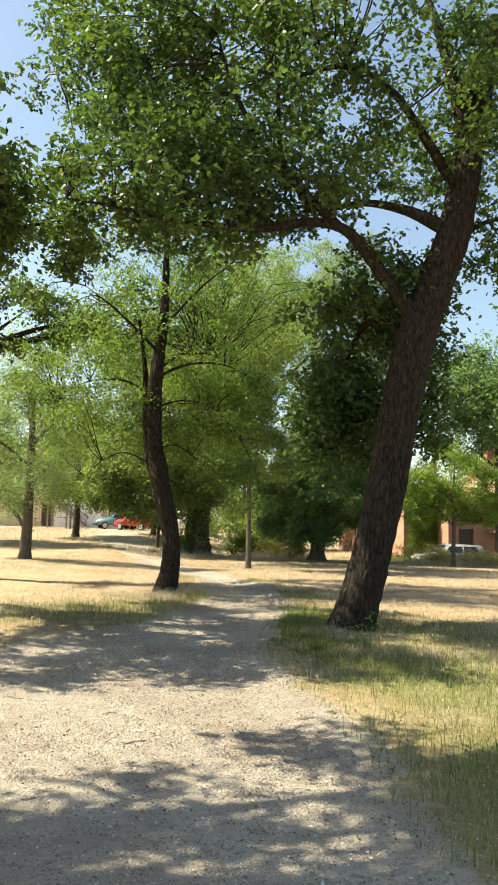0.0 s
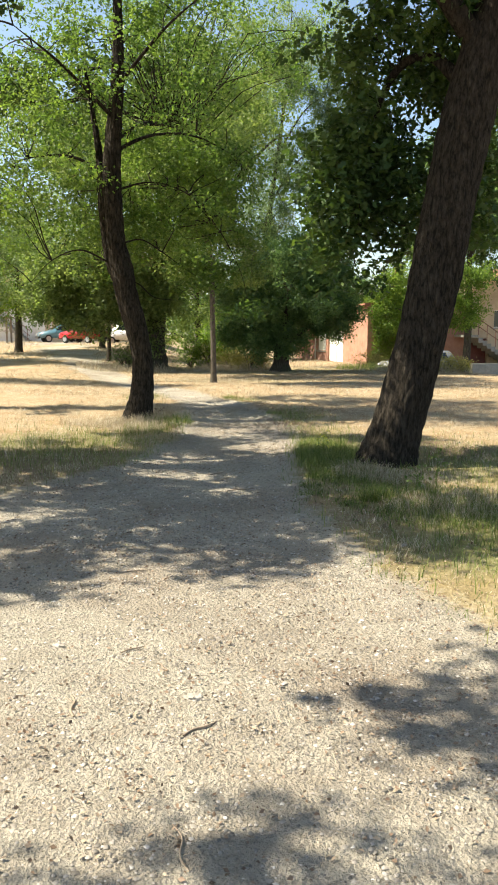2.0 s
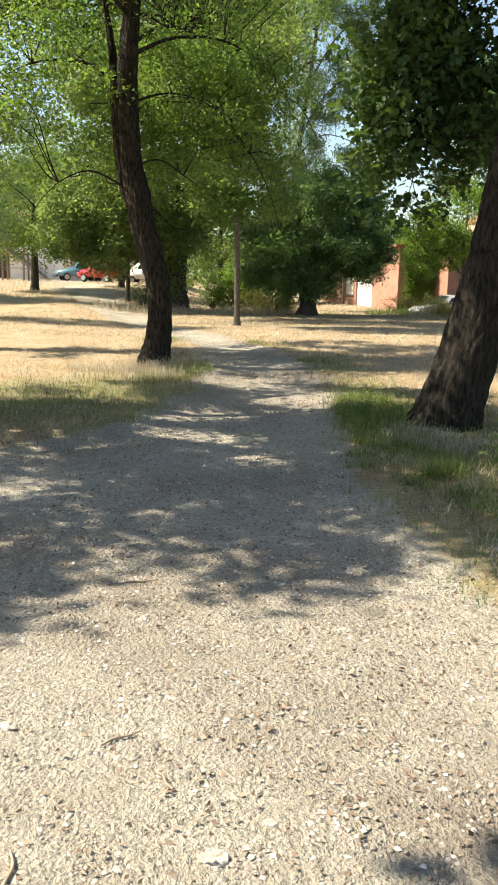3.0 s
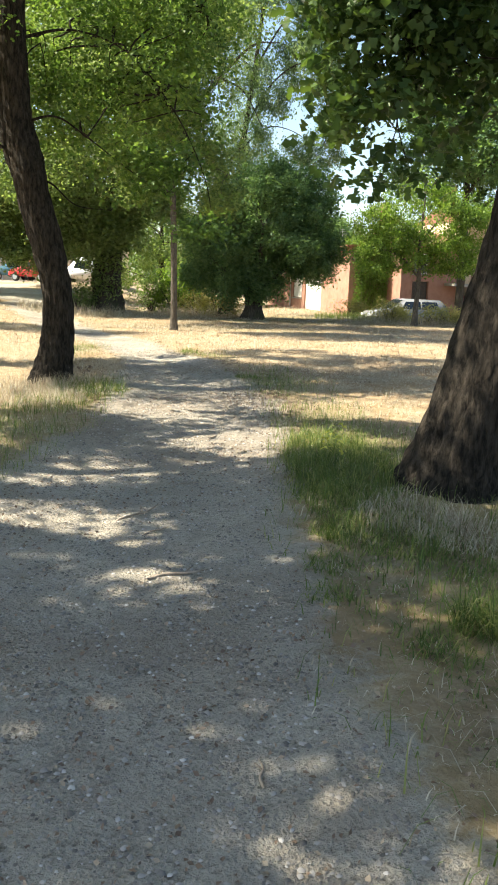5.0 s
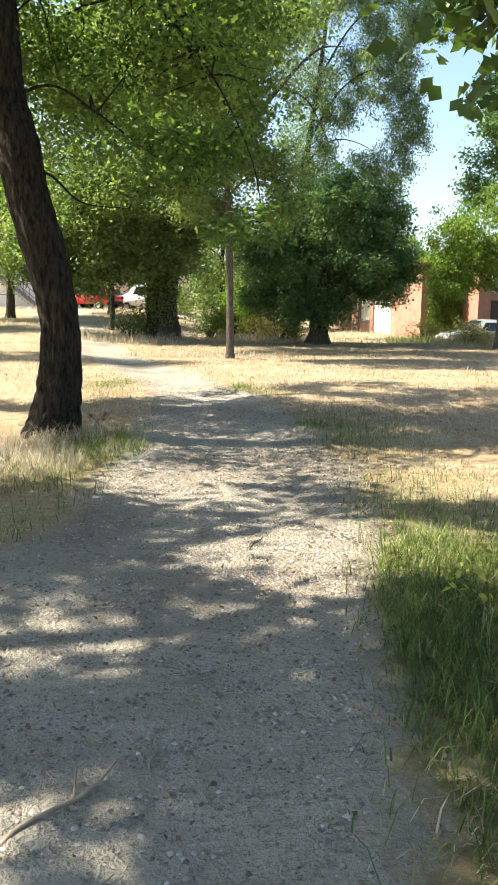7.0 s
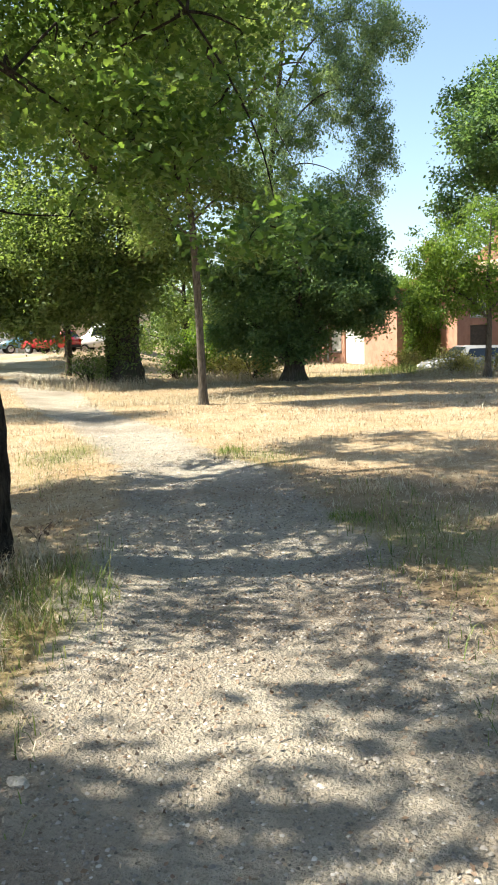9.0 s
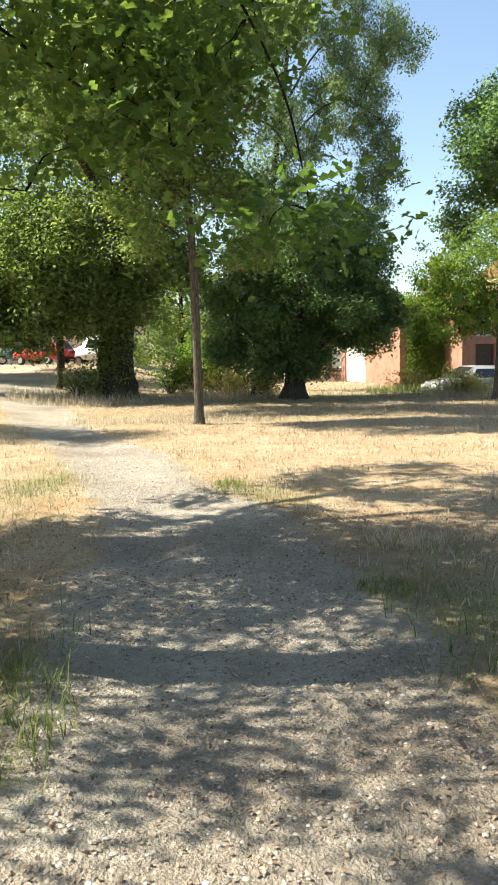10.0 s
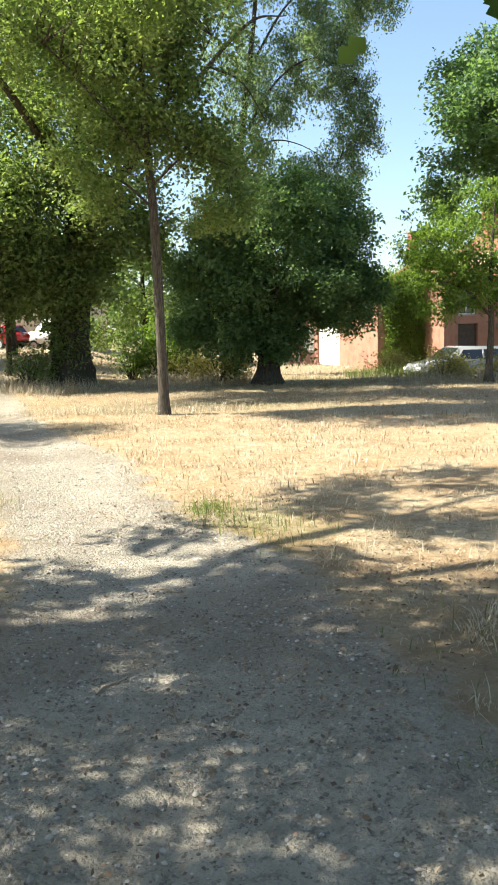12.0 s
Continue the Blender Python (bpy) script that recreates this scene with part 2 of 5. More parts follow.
RUBBER = surface("tyre_rubber", (0.018, 0.018, 0.018), (0.03, 0.03, 0.03), 20, 0.85, 0.2, 0.002)
METAL = surface("wheel_metal", (0.42, 0.42, 0.43), (0.55, 0.55, 0.56), 20, 0.35, 0.1, 0.001, metal=0.8)
CAR_RED = paint_material("car_red", (0.55, 0.018, 0.03))
CAR_WHITE = paint_material("car_white", (0.74, 0.75, 0.76))
CAR_GREY = paint_material("car_grey", (0.30, 0.31, 0.33), 0.25, 0.9)
CAR_BLUE = paint_material("car_blue", (0.10, 0.22, 0.28))
LAMP_RED = glass_material("tail_lamp_red", (0.35, 0.01, 0.01))
LAMP_CLEAR = glass_material("headlamp_clear", (0.6, 0.6, 0.62))

# ---- helpers for building ----
rng = np.random.default_rng(7)


def mesh_np(name, verts, faces, mat, smooth=False):
    """Mesh from arrays; faces is an (n, 3) or (n, 4) array."""
    me = bpy.data.meshes.new(name)
    verts = np.ascontiguousarray(verts, dtype=np.float32)
    faces = np.ascontiguousarray(faces, dtype=np.int32)
    k = faces.shape[1]
    me.vertices.add(len(verts))
    me.vertices.foreach_set("co", verts.ravel())
    me.loops.add(faces.size)
    me.loops.foreach_set("vertex_index", faces.ravel())
    me.polygons.add(len(faces))
    me.polygons.foreach_set("loop_start", np.arange(0, faces.size, k, dtype=np.int32))
    if smooth:
        me.polygons.foreach_set("use_smooth", np.ones(len(faces), dtype=bool))
    me.materials.append(mat)
    me.update(calc_edges=True)
    return me


def part(name, bm, mat, parent, label=""):
    """One mesh object out of a bmesh (or mesh data), as a part of parent."""
    if isinstance(bm, bmesh.types.BMesh):
        me = bpy.data.meshes.new(name)
        bm.to_mesh(me)
        bm.free()
        me.materials.append(mat)
    else:
        me = bm
    ob = new(name, me)
    ob.parent = parent
    if label:
        ob["label"] = label
    return ob


def thing(name, loc, label, category, group="", turn=0.0):
    ob = new(name)
    ob.empty_display_size = 0.3
    ob.matrix_world = pose(*loc, 0, 0, turn)
    return tagged(ob, label, category, group)


def box(x0, x1, y0, y1, z0, z1, bevel=0.0):
    bm = bmesh.new()
    bmesh.ops.create_cube(bm, size=1)
    bmesh.ops.scale(bm, vec=(x1 - x0, y1 - y0, z1 - z0), verts=bm.verts)
    bmesh.ops.translate(bm, vec=((x0 + x1) / 2, (y0 + y1) / 2, (z0 + z1) / 2), verts=bm.verts)
    if bevel:
        bmesh.ops.bevel(bm, geom=bm.edges[:], offset=bevel, segments=2, affect="EDGES")
    return bm


def smoothstep(a, b, v):
    t = np.clip((np.asarray(v, dtype=float) - a) / (b - a), 0, 1)
    return t * t * (3 - 2 * t)


def wobble(x, y, s, seed=0.0):
    """Cheap smooth field in -1..1 made of crossing waves."""
    x, y = np.asarray(x) * s, np.asarray(y) * s
    return (np.sin(x * 1.7 + y * 0.9 + seed) + np.sin(-x * 0.8 + y * 2.1 + seed * 2.3) + np.sin(x * 2.9 - y * 2.3 + seed * 0.7) + np.sin(x * 4.7 + y * 4.1 + seed * 1.9) * 0.6) / 3.6


def height(x, y):
    """Ground: level where the path starts, dipping beyond the clearing, rising to the parked cars."""
    x, y = np.asarray(x, dtype=float), np.asarray(y, dtype=float)
    left = smoothstep(3.5, 10.0, -x)
    dip = -0.26 * smoothstep(22, 36, y) * (1 - left)
    rise = left * smoothstep(34, 68, y) * 0.9
    street = -0.38 * smoothstep(7.6, 9.4, x) * (1 - smoothstep(17, 22, x)) * smoothstep(43.5, 46.5, y) * (1 - smoothstep(55, 60, y))
    return dip + rise + street + 0.03 * wobble(x, y, 0.35, 1.0) * smoothstep(0.8, 3, np.abs(x - 0.2))


LEFT_EDGE = [(-30, -3.0), (0, -3.4), (7, -3.2), (10.2, -2.4), (13.1, -1.2), (15.2, -0.85), (17.7, -0.98), (21.9, -1.28), (25, -2.2), (28.4, -3.3), (34, -5.4), (47, -10.1), (60, -14.2), (72, -17), (200, -30)]
RIGHT_EDGE = [(-30, 2.0), (3, 1.75), (5.1, 1.63), (6.4, 1.5), (8, 1.0), (9.3, 0.68), (10.1, 0.52), (11.2, 0.55), (12.4, 0.62), (15.5, 0.80), (17.1, 0.78), (19.55, 0.42), (21.8, 0.10), (23.4, -0.75), (26.2, -1.34), (32.1, -3.4), (36, -4.6), (47, -7.7), (60, -11.6), (72, -14.6), (200, -26)]


def path_depth(x, y):
    """How far inside the path a place lies, in metres; below 0 is turf."""
    lx = np.interp(y, [p[0] for p in LEFT_EDGE], [p[1] for p in LEFT_EDGE])
    rx = np.interp(y, [p[0] for p in RIGHT_EDGE], [p[1] for p in RIGHT_EDGE])
    return np.minimum(np.asarray(x) - lx, rx - np.asarray(x)) + 0.10 * wobble(x, y, 1.6, 4.0)


def greenness(x, y):
    """Greener turf under the trees and along the path."""
    x, y = np.asarray(x, dtype=float), np.asarray(y, dtype=float)
    g = np.zeros_like(x)
    for cx, cy, rx, ry, a in ((1.35, 13.7, 0.7, 2.2, 1.0), (-1.25, 17.1, 0.6, 1.2, 0.5), (-2.6, 14.0, 1.5, 1.9, 0.7), (2.7, 9.0, 1.5, 2.3, 0.85), (3.1, 13.0, 1.4, 1.8, 0.55),
                              (1.1, 18.6, 0.5, 1.4, 0.5), (2.8, 5.0, 1.2, 2.2, 0.95), (-0.1, 22.8, 0.5, 0.7, 0.5), (-2.4, 24.6, 0.4, 2.5, 0.5), (0.4, 36.5, 4, 1.8, 0.45), (2.4, 45, 6, 4, 0.5), (8, 47, 4, 4, 0.4)):
        g = np.maximum(g, a * np.exp(-(((x - cx) / rx) ** 2 + ((y - cy) / ry) ** 2)))
    return np.clip(g + 0.16 * wobble(x, y, 1.1, 9.0) * (g > 0.08), 0, 1)


def bareness(x, y):
    """Trodden bare soil beside the path."""
    x, y = np.asarray(x, dtype=float), np.asarray(y, dtype=float)
    g = np.zeros_like(x)
    for cx, cy, rx, ry, a in ((1.2, 10.8, 0.9, 1.2, 0.25), (0.9, 16.6, 0.35, 1.6, 0.7), (2.7, 14.2, 1.3, 1.2, 0.6), (1.3, 20.3, 1.8, 1.4, 0.45), (-2.6, 13.2, 1.2, 1.6, 0.6), (4.6, 21.5, 2.6, 1.6, 0.4), (3.5, 38.5, 6.0, 2.5, 0.5), (-3.2, 42.5, 3.0, 2.0, 0.4)):
        g = np.maximum(g, a * np.exp(-(((x - cx) / rx) ** 2 + ((y - cy) / ry) ** 2) ** 2))
    return np.clip(g + 0.3 * wobble(x, y, 1.7, 3.0) * (g > 0.05), 0, 1)


def tube(points, sides=8, steps=0, rough=0.0, ridge=0, seed=0.0, flare=0.0):
    """Swept, tapering stem. points: (x, y, z, r). steps: rings in all. ridge: number of bark furrows."""
    p = np.array(points, dtype=float)
    if steps:
        n = len(p)
        q = np.vstack([2 * p[0] - p[1], p, 2 * p[-1] - p[-2]])
        u = np.linspace(0, n - 1 - 1e-6, steps)
        i, f = u.astype(int), (u % 1)[:, None]
        a, b, c, d = q[i], q[i + 1], q[i + 2], q[i + 3]
        p = 0.5 * (2 * b + (c - a) * f + (2 * a - 5 * b + 4 * c - d) * f ** 2 + (3 * b - a - 3 * c + d) * f ** 3)
    pos, rad = p[:, :3], np.maximum(p[:, 3], 0.002)
    tan = np.gradient(pos, axis=0)
    tan /= np.linalg.norm(tan, axis=1)[:, None] + 1e-9
    ref = np.array([0.0, 1.0, 0.0]) if abs(tan[:, 1]).mean() < 0.7 else np.array([0.0, 0.0, 1.0])
    s = np.cross(tan, ref)
    s /= np.linalg.norm(s, axis=1)[:, None] + 1e-9
    t = np.cross(tan, s)
    ang = np.linspace(0, 2 * np.pi, sides, endpoint=False)
    r = np.repeat(rad[:, None], sides, 1)
    if rough:
        run = np.arange(len(p))[:, None] / max(1, len(p)) * np.linalg.norm(np.diff(pos, axis=0), axis=1).sum()
        r = r * (1 + rough * (0.5 * np.sin(3 * ang[None] + run * 1.3 + seed) + 0.4 * np.sin(5 * ang[None] - run * 2.1 + seed * 2)
                              + 0.35 * np.sin(2 * ang[None] + run * 4.0 + seed * 3)))
        if ridge:
            w = ridge * ang[None] + 1.8 * np.sin(run * 5.0 + 3 * ang[None]) + 1.1 * np.sin(run * 11.0 + seed + 2 * ang[None])
            cut = np.abs(np.sin(w / 2)) ** 0.7 * (0.75 + 0.25 * np.sin(run * 16 + 6 * ang[None]))
            r = r + 0.028 * (cut - 0.6)
    if flare:
        low = np.exp(-(pos[:, 2:3] - pos[0, 2]) / 0.28)
        r = r * (1 + flare * low * (1 + 0.45 * np.sin(4 * ang[None] + seed)))
    v = pos[:, None] + r[..., None] * (np.cos(ang)[None, :, None] * s[:, None] + np.sin(ang)[None, :, None] * t[:, None])
    k, m = len(p), sides
    i, j = np.meshgrid(np.arange(k - 1), np.arange(m), indexing="ij")
    a = i * m + j
    b = i * m + (j + 1) % m
    f = np.stack([a, b, b + m, a + m], -1).reshape(-1, 4)
    return v.reshape(-1, 3), f


def join_np(pieces):
    vs, fs, o = [], [], 0
    for v, f in pieces:
        vs.append(v)
        fs.append(f + o)
        o += len(v)
    return np.vstack(vs), np.vstack(fs)


LEAF_PLAIN = (np.array([(0, 0, 0), (0.30, 0.45, 0.07), (0, 1, -0.08), (-0.30, 0.45, 0.07)]), np.array([(0, 1, 2), (0, 2, 3)]))
LEAF_LOBED = (np.array([(0, 0, 0), (0.31, 0.34, 0.07), (0.13, 0.50, 0.02), (0.29, 0.76, 0.05), (0, 1, -0.08), (-0.29, 0.74, 0.05), (-0.13, 0.48, 0.02), (-0.31, 0.34, 0.07)]),
              np.array([(0, 1, 2), (2, 3, 4), (4, 5, 6), (6, 7, 0), (0, 2, 6), (2, 4, 6)]))


def leaves(centres, per, spread, size, template, droop=0.35, flat=0.55):
    """Leaves round the given twig ends, as one array of faces."""
    tv, tf = template
    c = np.repeat(np.asarray(centres, dtype=float), per, 0)
    n = len(c)
    off = rng.normal(0, 1, (n, 3)) * spread * np.array([1, 1, flat])
    pos = c + off
    az = rng.uniform(0, 2 * np.pi, n)
    el = rng.normal(-droop, 0.45, n)
    d = np.stack([np.cos(az) * np.cos(el), np.sin(az) * np.cos(el), np.sin(el)], 1)
    up = np.stack([rng.normal(0, 0.8, n), rng.normal(0, 0.8, n), np.ones(n)], 1)
    s = np.cross(d, up)
    s /= np.linalg.norm(s, axis=1)[:, None] + 1e-9
    nn = np.cross(s, d)
    sz = size * rng.uniform(0.6, 1.25, n)
    v = pos[:, None] + sz[:, None, None] * (tv[None, :, 0:1] * s[:, None] + tv[None, :, 1:2] * d[:, None] + tv[None, :, 2:3] * nn[:, None])
    k = len(tv)
    f = tf[None] + (np.arange(n) * k)[:, None, None]
    return v.reshape(-1, 3), f.reshape(-1, tf.shape[1])


def cloud(ell, n):
    """Twig ends inside an ellipsoid, thicker towards its skin, with gaps in it."""
    cx, cy, cz, rx, ry, rz = ell
    out = []
    while len(out) < n:
        d = rng.normal(0, 1, 3)
        d /= np.linalg.norm(d)
        r = rng.uniform(0.25, 1.0) ** 0.5
        r *= 1 + 0.22 * math.sin(5 * d[0] + 3 * d[2] + cx) + 0.14 * math.sin(9 * d[1] - 7 * d[2] + cy)
        p = np.array([cx + d[0] * rx * r, cy + d[1] * ry * r, cz + d[2] * rz * r])
        gap = math.sin(p[0] * 1.9 + cz) + math.sin(p[1] * 1.7 + p[2]) + math.sin(p[2] * 2.3 + p[0] * 0.8)
        if gap > -0.9 or rng.uniform() < 0.2:
            out.append(p)
    return np.array(out)


def tree(name, loc, label, stem, limbs, crowns, bark, leaf, size, per, spread, template=LEAF_PLAIN, group="", sides=14, steps=26, ridge=0, rough=0.08, flare=0.35,
         twigs=160, droop=0.35, flat=0.55, stems=(), grow=1.0):
    """Tree at loc: stem and limbs are (x, y, z, r) from its foot; crowns are (ellipsoid, twig ends)."""
    top = thing(name, loc, label, "tree", group)
    v, f = tube(stem, sides, steps, rough, ridge, loc[0], flare)
    part("trunk", mesh_np("trunk", v, f, bark, True), bark, top)
    for s in stems:
        v, f = tube(s, max(8, sides // 2), steps, rough, ridge // 2, loc[1], 0)
        part("second_stem", mesh_np("second_stem", v, f, bark, True), bark, top)
    nodes = [np.array(stem, dtype=float)[len(stem) // 2:, :3]]
    limbs = [[tuple(c * grow for c in q[:3]) + (q[3],) for q in lm] for lm in limbs]
    crowns = [(tuple(c * grow for c in e), n) for e, n in crowns]
    for lm in limbs:
        v, f = tube(lm, 8, len(lm) * 6, 0.10, 0, loc[0] + len(lm))
        part("limb", mesh_np("limb", v, f, bark, True), bark, top)
        a = np.array(lm, dtype=float)[:, :3]
        nodes.append(np.vstack([a[:-1] + (a[1:] - a[:-1]) * k for k in (0.0, 0.33, 0.66)] + [a[-1:]]))
    nodes = np.vstack(nodes)
    ends = np.vstack([cloud(e, n) for e, n in crowns])
    tw = []
    for e in ends[rng.permutation(len(ends))[:twigs]]:
        base = nodes[np.argmin(np.linalg.norm(nodes - e, axis=1) + 0.6 * np.maximum(0, nodes[:, 2] - e[2]))]
        dist = np.linalg.norm(e - base)
        mid = (base + e) / 2 + rng.normal(0, 0.09, 3) * dist + np.array([0, 0, 0.10 * dist])
        r0 = min(0.02, 0.006 + 0.005 * dist)
        tw.append(tube([(*base, r0), (*(base * 0.6 + mid * 0.4 + rng.normal(0, 0.03, 3) * dist), r0 * 0.85), (*mid, r0 * 0.65), (*(mid * 0.45 + e * 0.55 + rng.normal(0, 0.04, 3) * dist), r0 * 0.45), (*e, 0.004)], 5, 9))
    if tw:
        v, f = join_np(tw)
        part("twig_growth", mesh_np("twig_growth", v, f, bark, True), bark, top)["kind"] = "stuff"
    v, f = leaves(ends, per, spread, size, template, droop, flat)
    part("crown", mesh_np("crown", v, f, leaf), leaf, top)
    return top


def far_tree(name, x, y, label, h, r, leaf, bark=None, lean=0.0, low=0.25, ends=420, per=30, size=0.22, trunk_r=0.16, group="background trees"):
    """Tree seen from afar: tapering trunk, some limbs and a crown of several boughs."""
    g = float(height(x, y))
    stem = [(0, 0, -0.15, trunk_r * 1.2), (0.05 + lean * 0.1, 0, h * 0.2, trunk_r), (lean * 0.4, 0.1, h * 0.5, trunk_r * 0.7), (lean, 0, h * 0.85, trunk_r * 0.25)]
    limbs, crowns = [], []
    k = 7
    for i in range(k):
        a = 2.4 * i + x
        z = h * (low + 0.1 + (0.72 - low) * i / k)
        rr = r * (0.75 - 0.35 * abs(i / k - 0.35))
        ex, ey = lean * z / h + math.cos(a) * rr, math.sin(a) * rr
        limbs.append([(lean * z / h * 0.8, 0, z - h * 0.08, trunk_r * 0.45), (ex * 0.5, ey * 0.5, z, trunk_r * 0.3), (ex, ey, z + h * 0.05, trunk_r * 0.1)])
        crowns.append(((ex * 0.85, ey * 0.85, z + h * 0.05, r * 0.55, r * 0.55, h * 0.14), ends // (k + 1)))
    crowns.append(((lean, 0, h * 0.82, r * 0.6, r * 0.6, h * 0.18), ends // (k + 1)))
    return tree(name, (x, y, g), label, stem, limbs, crowns, bark or BARK_GREY, leaf, size, per, r * 0.055 + 0.06, group=group, sides=10, steps=14, twigs=60, flat=0.75)


# ---- ground ----


def spaced(lo, a, b, hi, step, far):
    """Grid lines: fine between a and b, widening outside."""
    mid = np.arange(a, b + 1e-6, step)
    out_hi = b + (hi - b) * np.linspace(0, 1, far + 1)[1:] ** 3
    out_lo = a - (a - lo) * np.linspace(0, 1, far + 1)[1:] ** 3
    return np.concatenate([out_lo[::-1], mid, out_hi])


gx = spaced(-900, -7, 9, 900, 0.13, 34)
gy = spaced(-900, 0, 34, 1400, 0.13, 46)
GX, GY = np.meshgrid(gx, gy, indexing="ij")
PD = path_depth(GX, GY)
near = smoothstep(60, 20, np.hypot(GX, GY - 15))
GZ = height(GX, GY)
GZ = GZ + near * (0.016 * wobble(GX, GY, 3.1, 2.0) + 0.009 * wobble(GX, GY, 9.0, 5.0)) - 0.04 * smoothstep(-0.1, 0.5, PD) * near
idx = np.arange(GX.size).reshape(GX.shape)
gf = np.stack([idx[:-1, :-1], idx[1:, :-1], idx[1:, 1:], idx[:-1, 1:]], -1).reshape(-1, 4)
gm = mesh_np("ground", np.stack([GX, GY, GZ], -1).reshape(-1, 3), gf, EARTH, True)
for key, val in (("path", smoothstep(-0.8, 0.6, PD)), ("green", greenness(GX, GY)), ("soil", bareness(GX, GY))):
    at = gm.attributes.new(key, "FLOAT", "POINT")
    at.data.foreach_set("value", val.astype(np.float32).ravel())
tagged(new("ground", gm), "pale gravel footpath through straw-dry park grass", "ground", kind="structure")


def top_z(x, y):
    x, y = np.asarray(x, dtype=float), np.asarray(y, dtype=float)
    return height(x, y) + 0.016 * wobble(x, y, 3.1, 2.0) - 0.04 * smoothstep(-0.1, 0.5, path_depth(x, y))


# ---- trees ----
# leaning oak beside the path
tree("oak_tree", (1.91, 12.95, -0.03), "big leaning oak with dark furrowed bark beside the path",
     [(-0.02, 0, -0.1, 0.336), (0.06, 0, 0.3, 0.323), (0.26, 0, 1.14, 0.302), (0.50, 0, 2.2, 0.307), (0.70, 0, 3.43, 0.311), (0.93, 0, 4.58, 0.311), (1.30, 0.05, 5.73, 0.294), (1.60, 0.1, 6.6, 0.269), (1.95, 0.2, 8.5, 0.235), (2.3, 0.3, 10.4, 0.134)],
     [[(0.95, 0, 4.7, 0.15), (0.45, -0.1, 5.3, 0.12), (0.1, -0.2, 5.75, 0.105), (-0.25, -0.3, 6.05, 0.09), (-0.75, -0.4, 6.12, 0.075), (-1.6, -0.55, 5.95, 0.065), (-2.7, -0.7, 6.02, 0.045), (-3.7, -0.8, 6.2, 0.03), (-4.4, -0.85, 6.3, 0.012)],
      [(-0.3, -0.3, 6.07, 0.085), (-0.8, -0.5, 6.5, 0.07), (-1.35, -0.7, 7.0, 0.055), (-1.9, -0.9, 7.9, 0.035), (-2.2, -1.0, 8.8, 0.015)],
      [(-0.8, -0.45, 6.4, 0.06), (-1.2, -0.3, 7.2, 0.045), (-1.3, -0.2, 8.3, 0.03), (-1.4, -0.1, 9.4, 0.012)],
      [(1.3, 0, 6.2, 0.12), (0.75, 0.2, 6.55, 0.09), (0.1, 0.4, 6.75, 0.06), (-0.6, 0.6, 6.7, 0.03), (-1.2, 0.7, 6.9, 0.012)],
      [(1.5, 0.1, 6.9, 0.10), (1.0, -0.4, 7.4, 0.08), (0.4, -0.8, 8.0, 0.06), (-0.3, -1.0, 8.25, 0.045), (-1.1, -1.2, 8.0, 0.03), (-2.2, -1.4, 8.1, 0.012)],
      [(1.75, 0.15, 7.5, 0.16), (1.55, 0.1, 8.4, 0.13), (1.3, 0.2, 9.5, 0.09), (1.0, 0.3, 10.5, 0.03)],
      [(1.15, 0.1, 5.6, 0.07), (1.7, 0.3, 6.2, 0.05), (2.3, 0.4, 6.5, 0.035), (3.2, 0.6, 6.6, 0.012)],
      [(0.8, 0.2, 4.4, 0.09), (0.5, 0.6, 4.85, 0.07), (0.15, 0.9, 4.8, 0.05), (-0.1, 1.05, 4.2, 0.03), (-0.2, 1.1, 3.1, 0.012)],
      [(0.8, 0.3, 4.7, 0.06), (0.95, 0.9, 4.9, 0.045), (1.0, 1.3, 4.2, 0.025), (0.95, 1.4, 3.3, 0.01)]],
     [((-0.2, 0, 8.6, 3.6, 3.4, 2.0), 600), ((-2.8, 0.3, 8.6, 2.0, 2.4, 1.5), 260), ((-2.6, -0.7, 6.6, 2.4, 1.8, 0.95), 340), ((2.7, 0.4, 7.0, 1.9, 2.4, 1.8), 220), ((-0.15, 1.05, 3.5, 0.75, 0.6, 1.5), 230), ((0.8, 1.1, 4.0, 0.9, 0.6, 1.4), 150), ((0.6, 0.9, 5.2, 1.3, 1.1, 1.0), 140), ((-4.6, 1.0, 9.3, 1.6, 1.6, 1.2), 130)],
     BARK_OAK, LEAF_OAK, 0.12, 30, 0.15, LEAF_LOBED, "path oaks", sides=72, steps=170, ridge=26, rough=0.05, flare=0.22, twigs=300, grow=1.06)

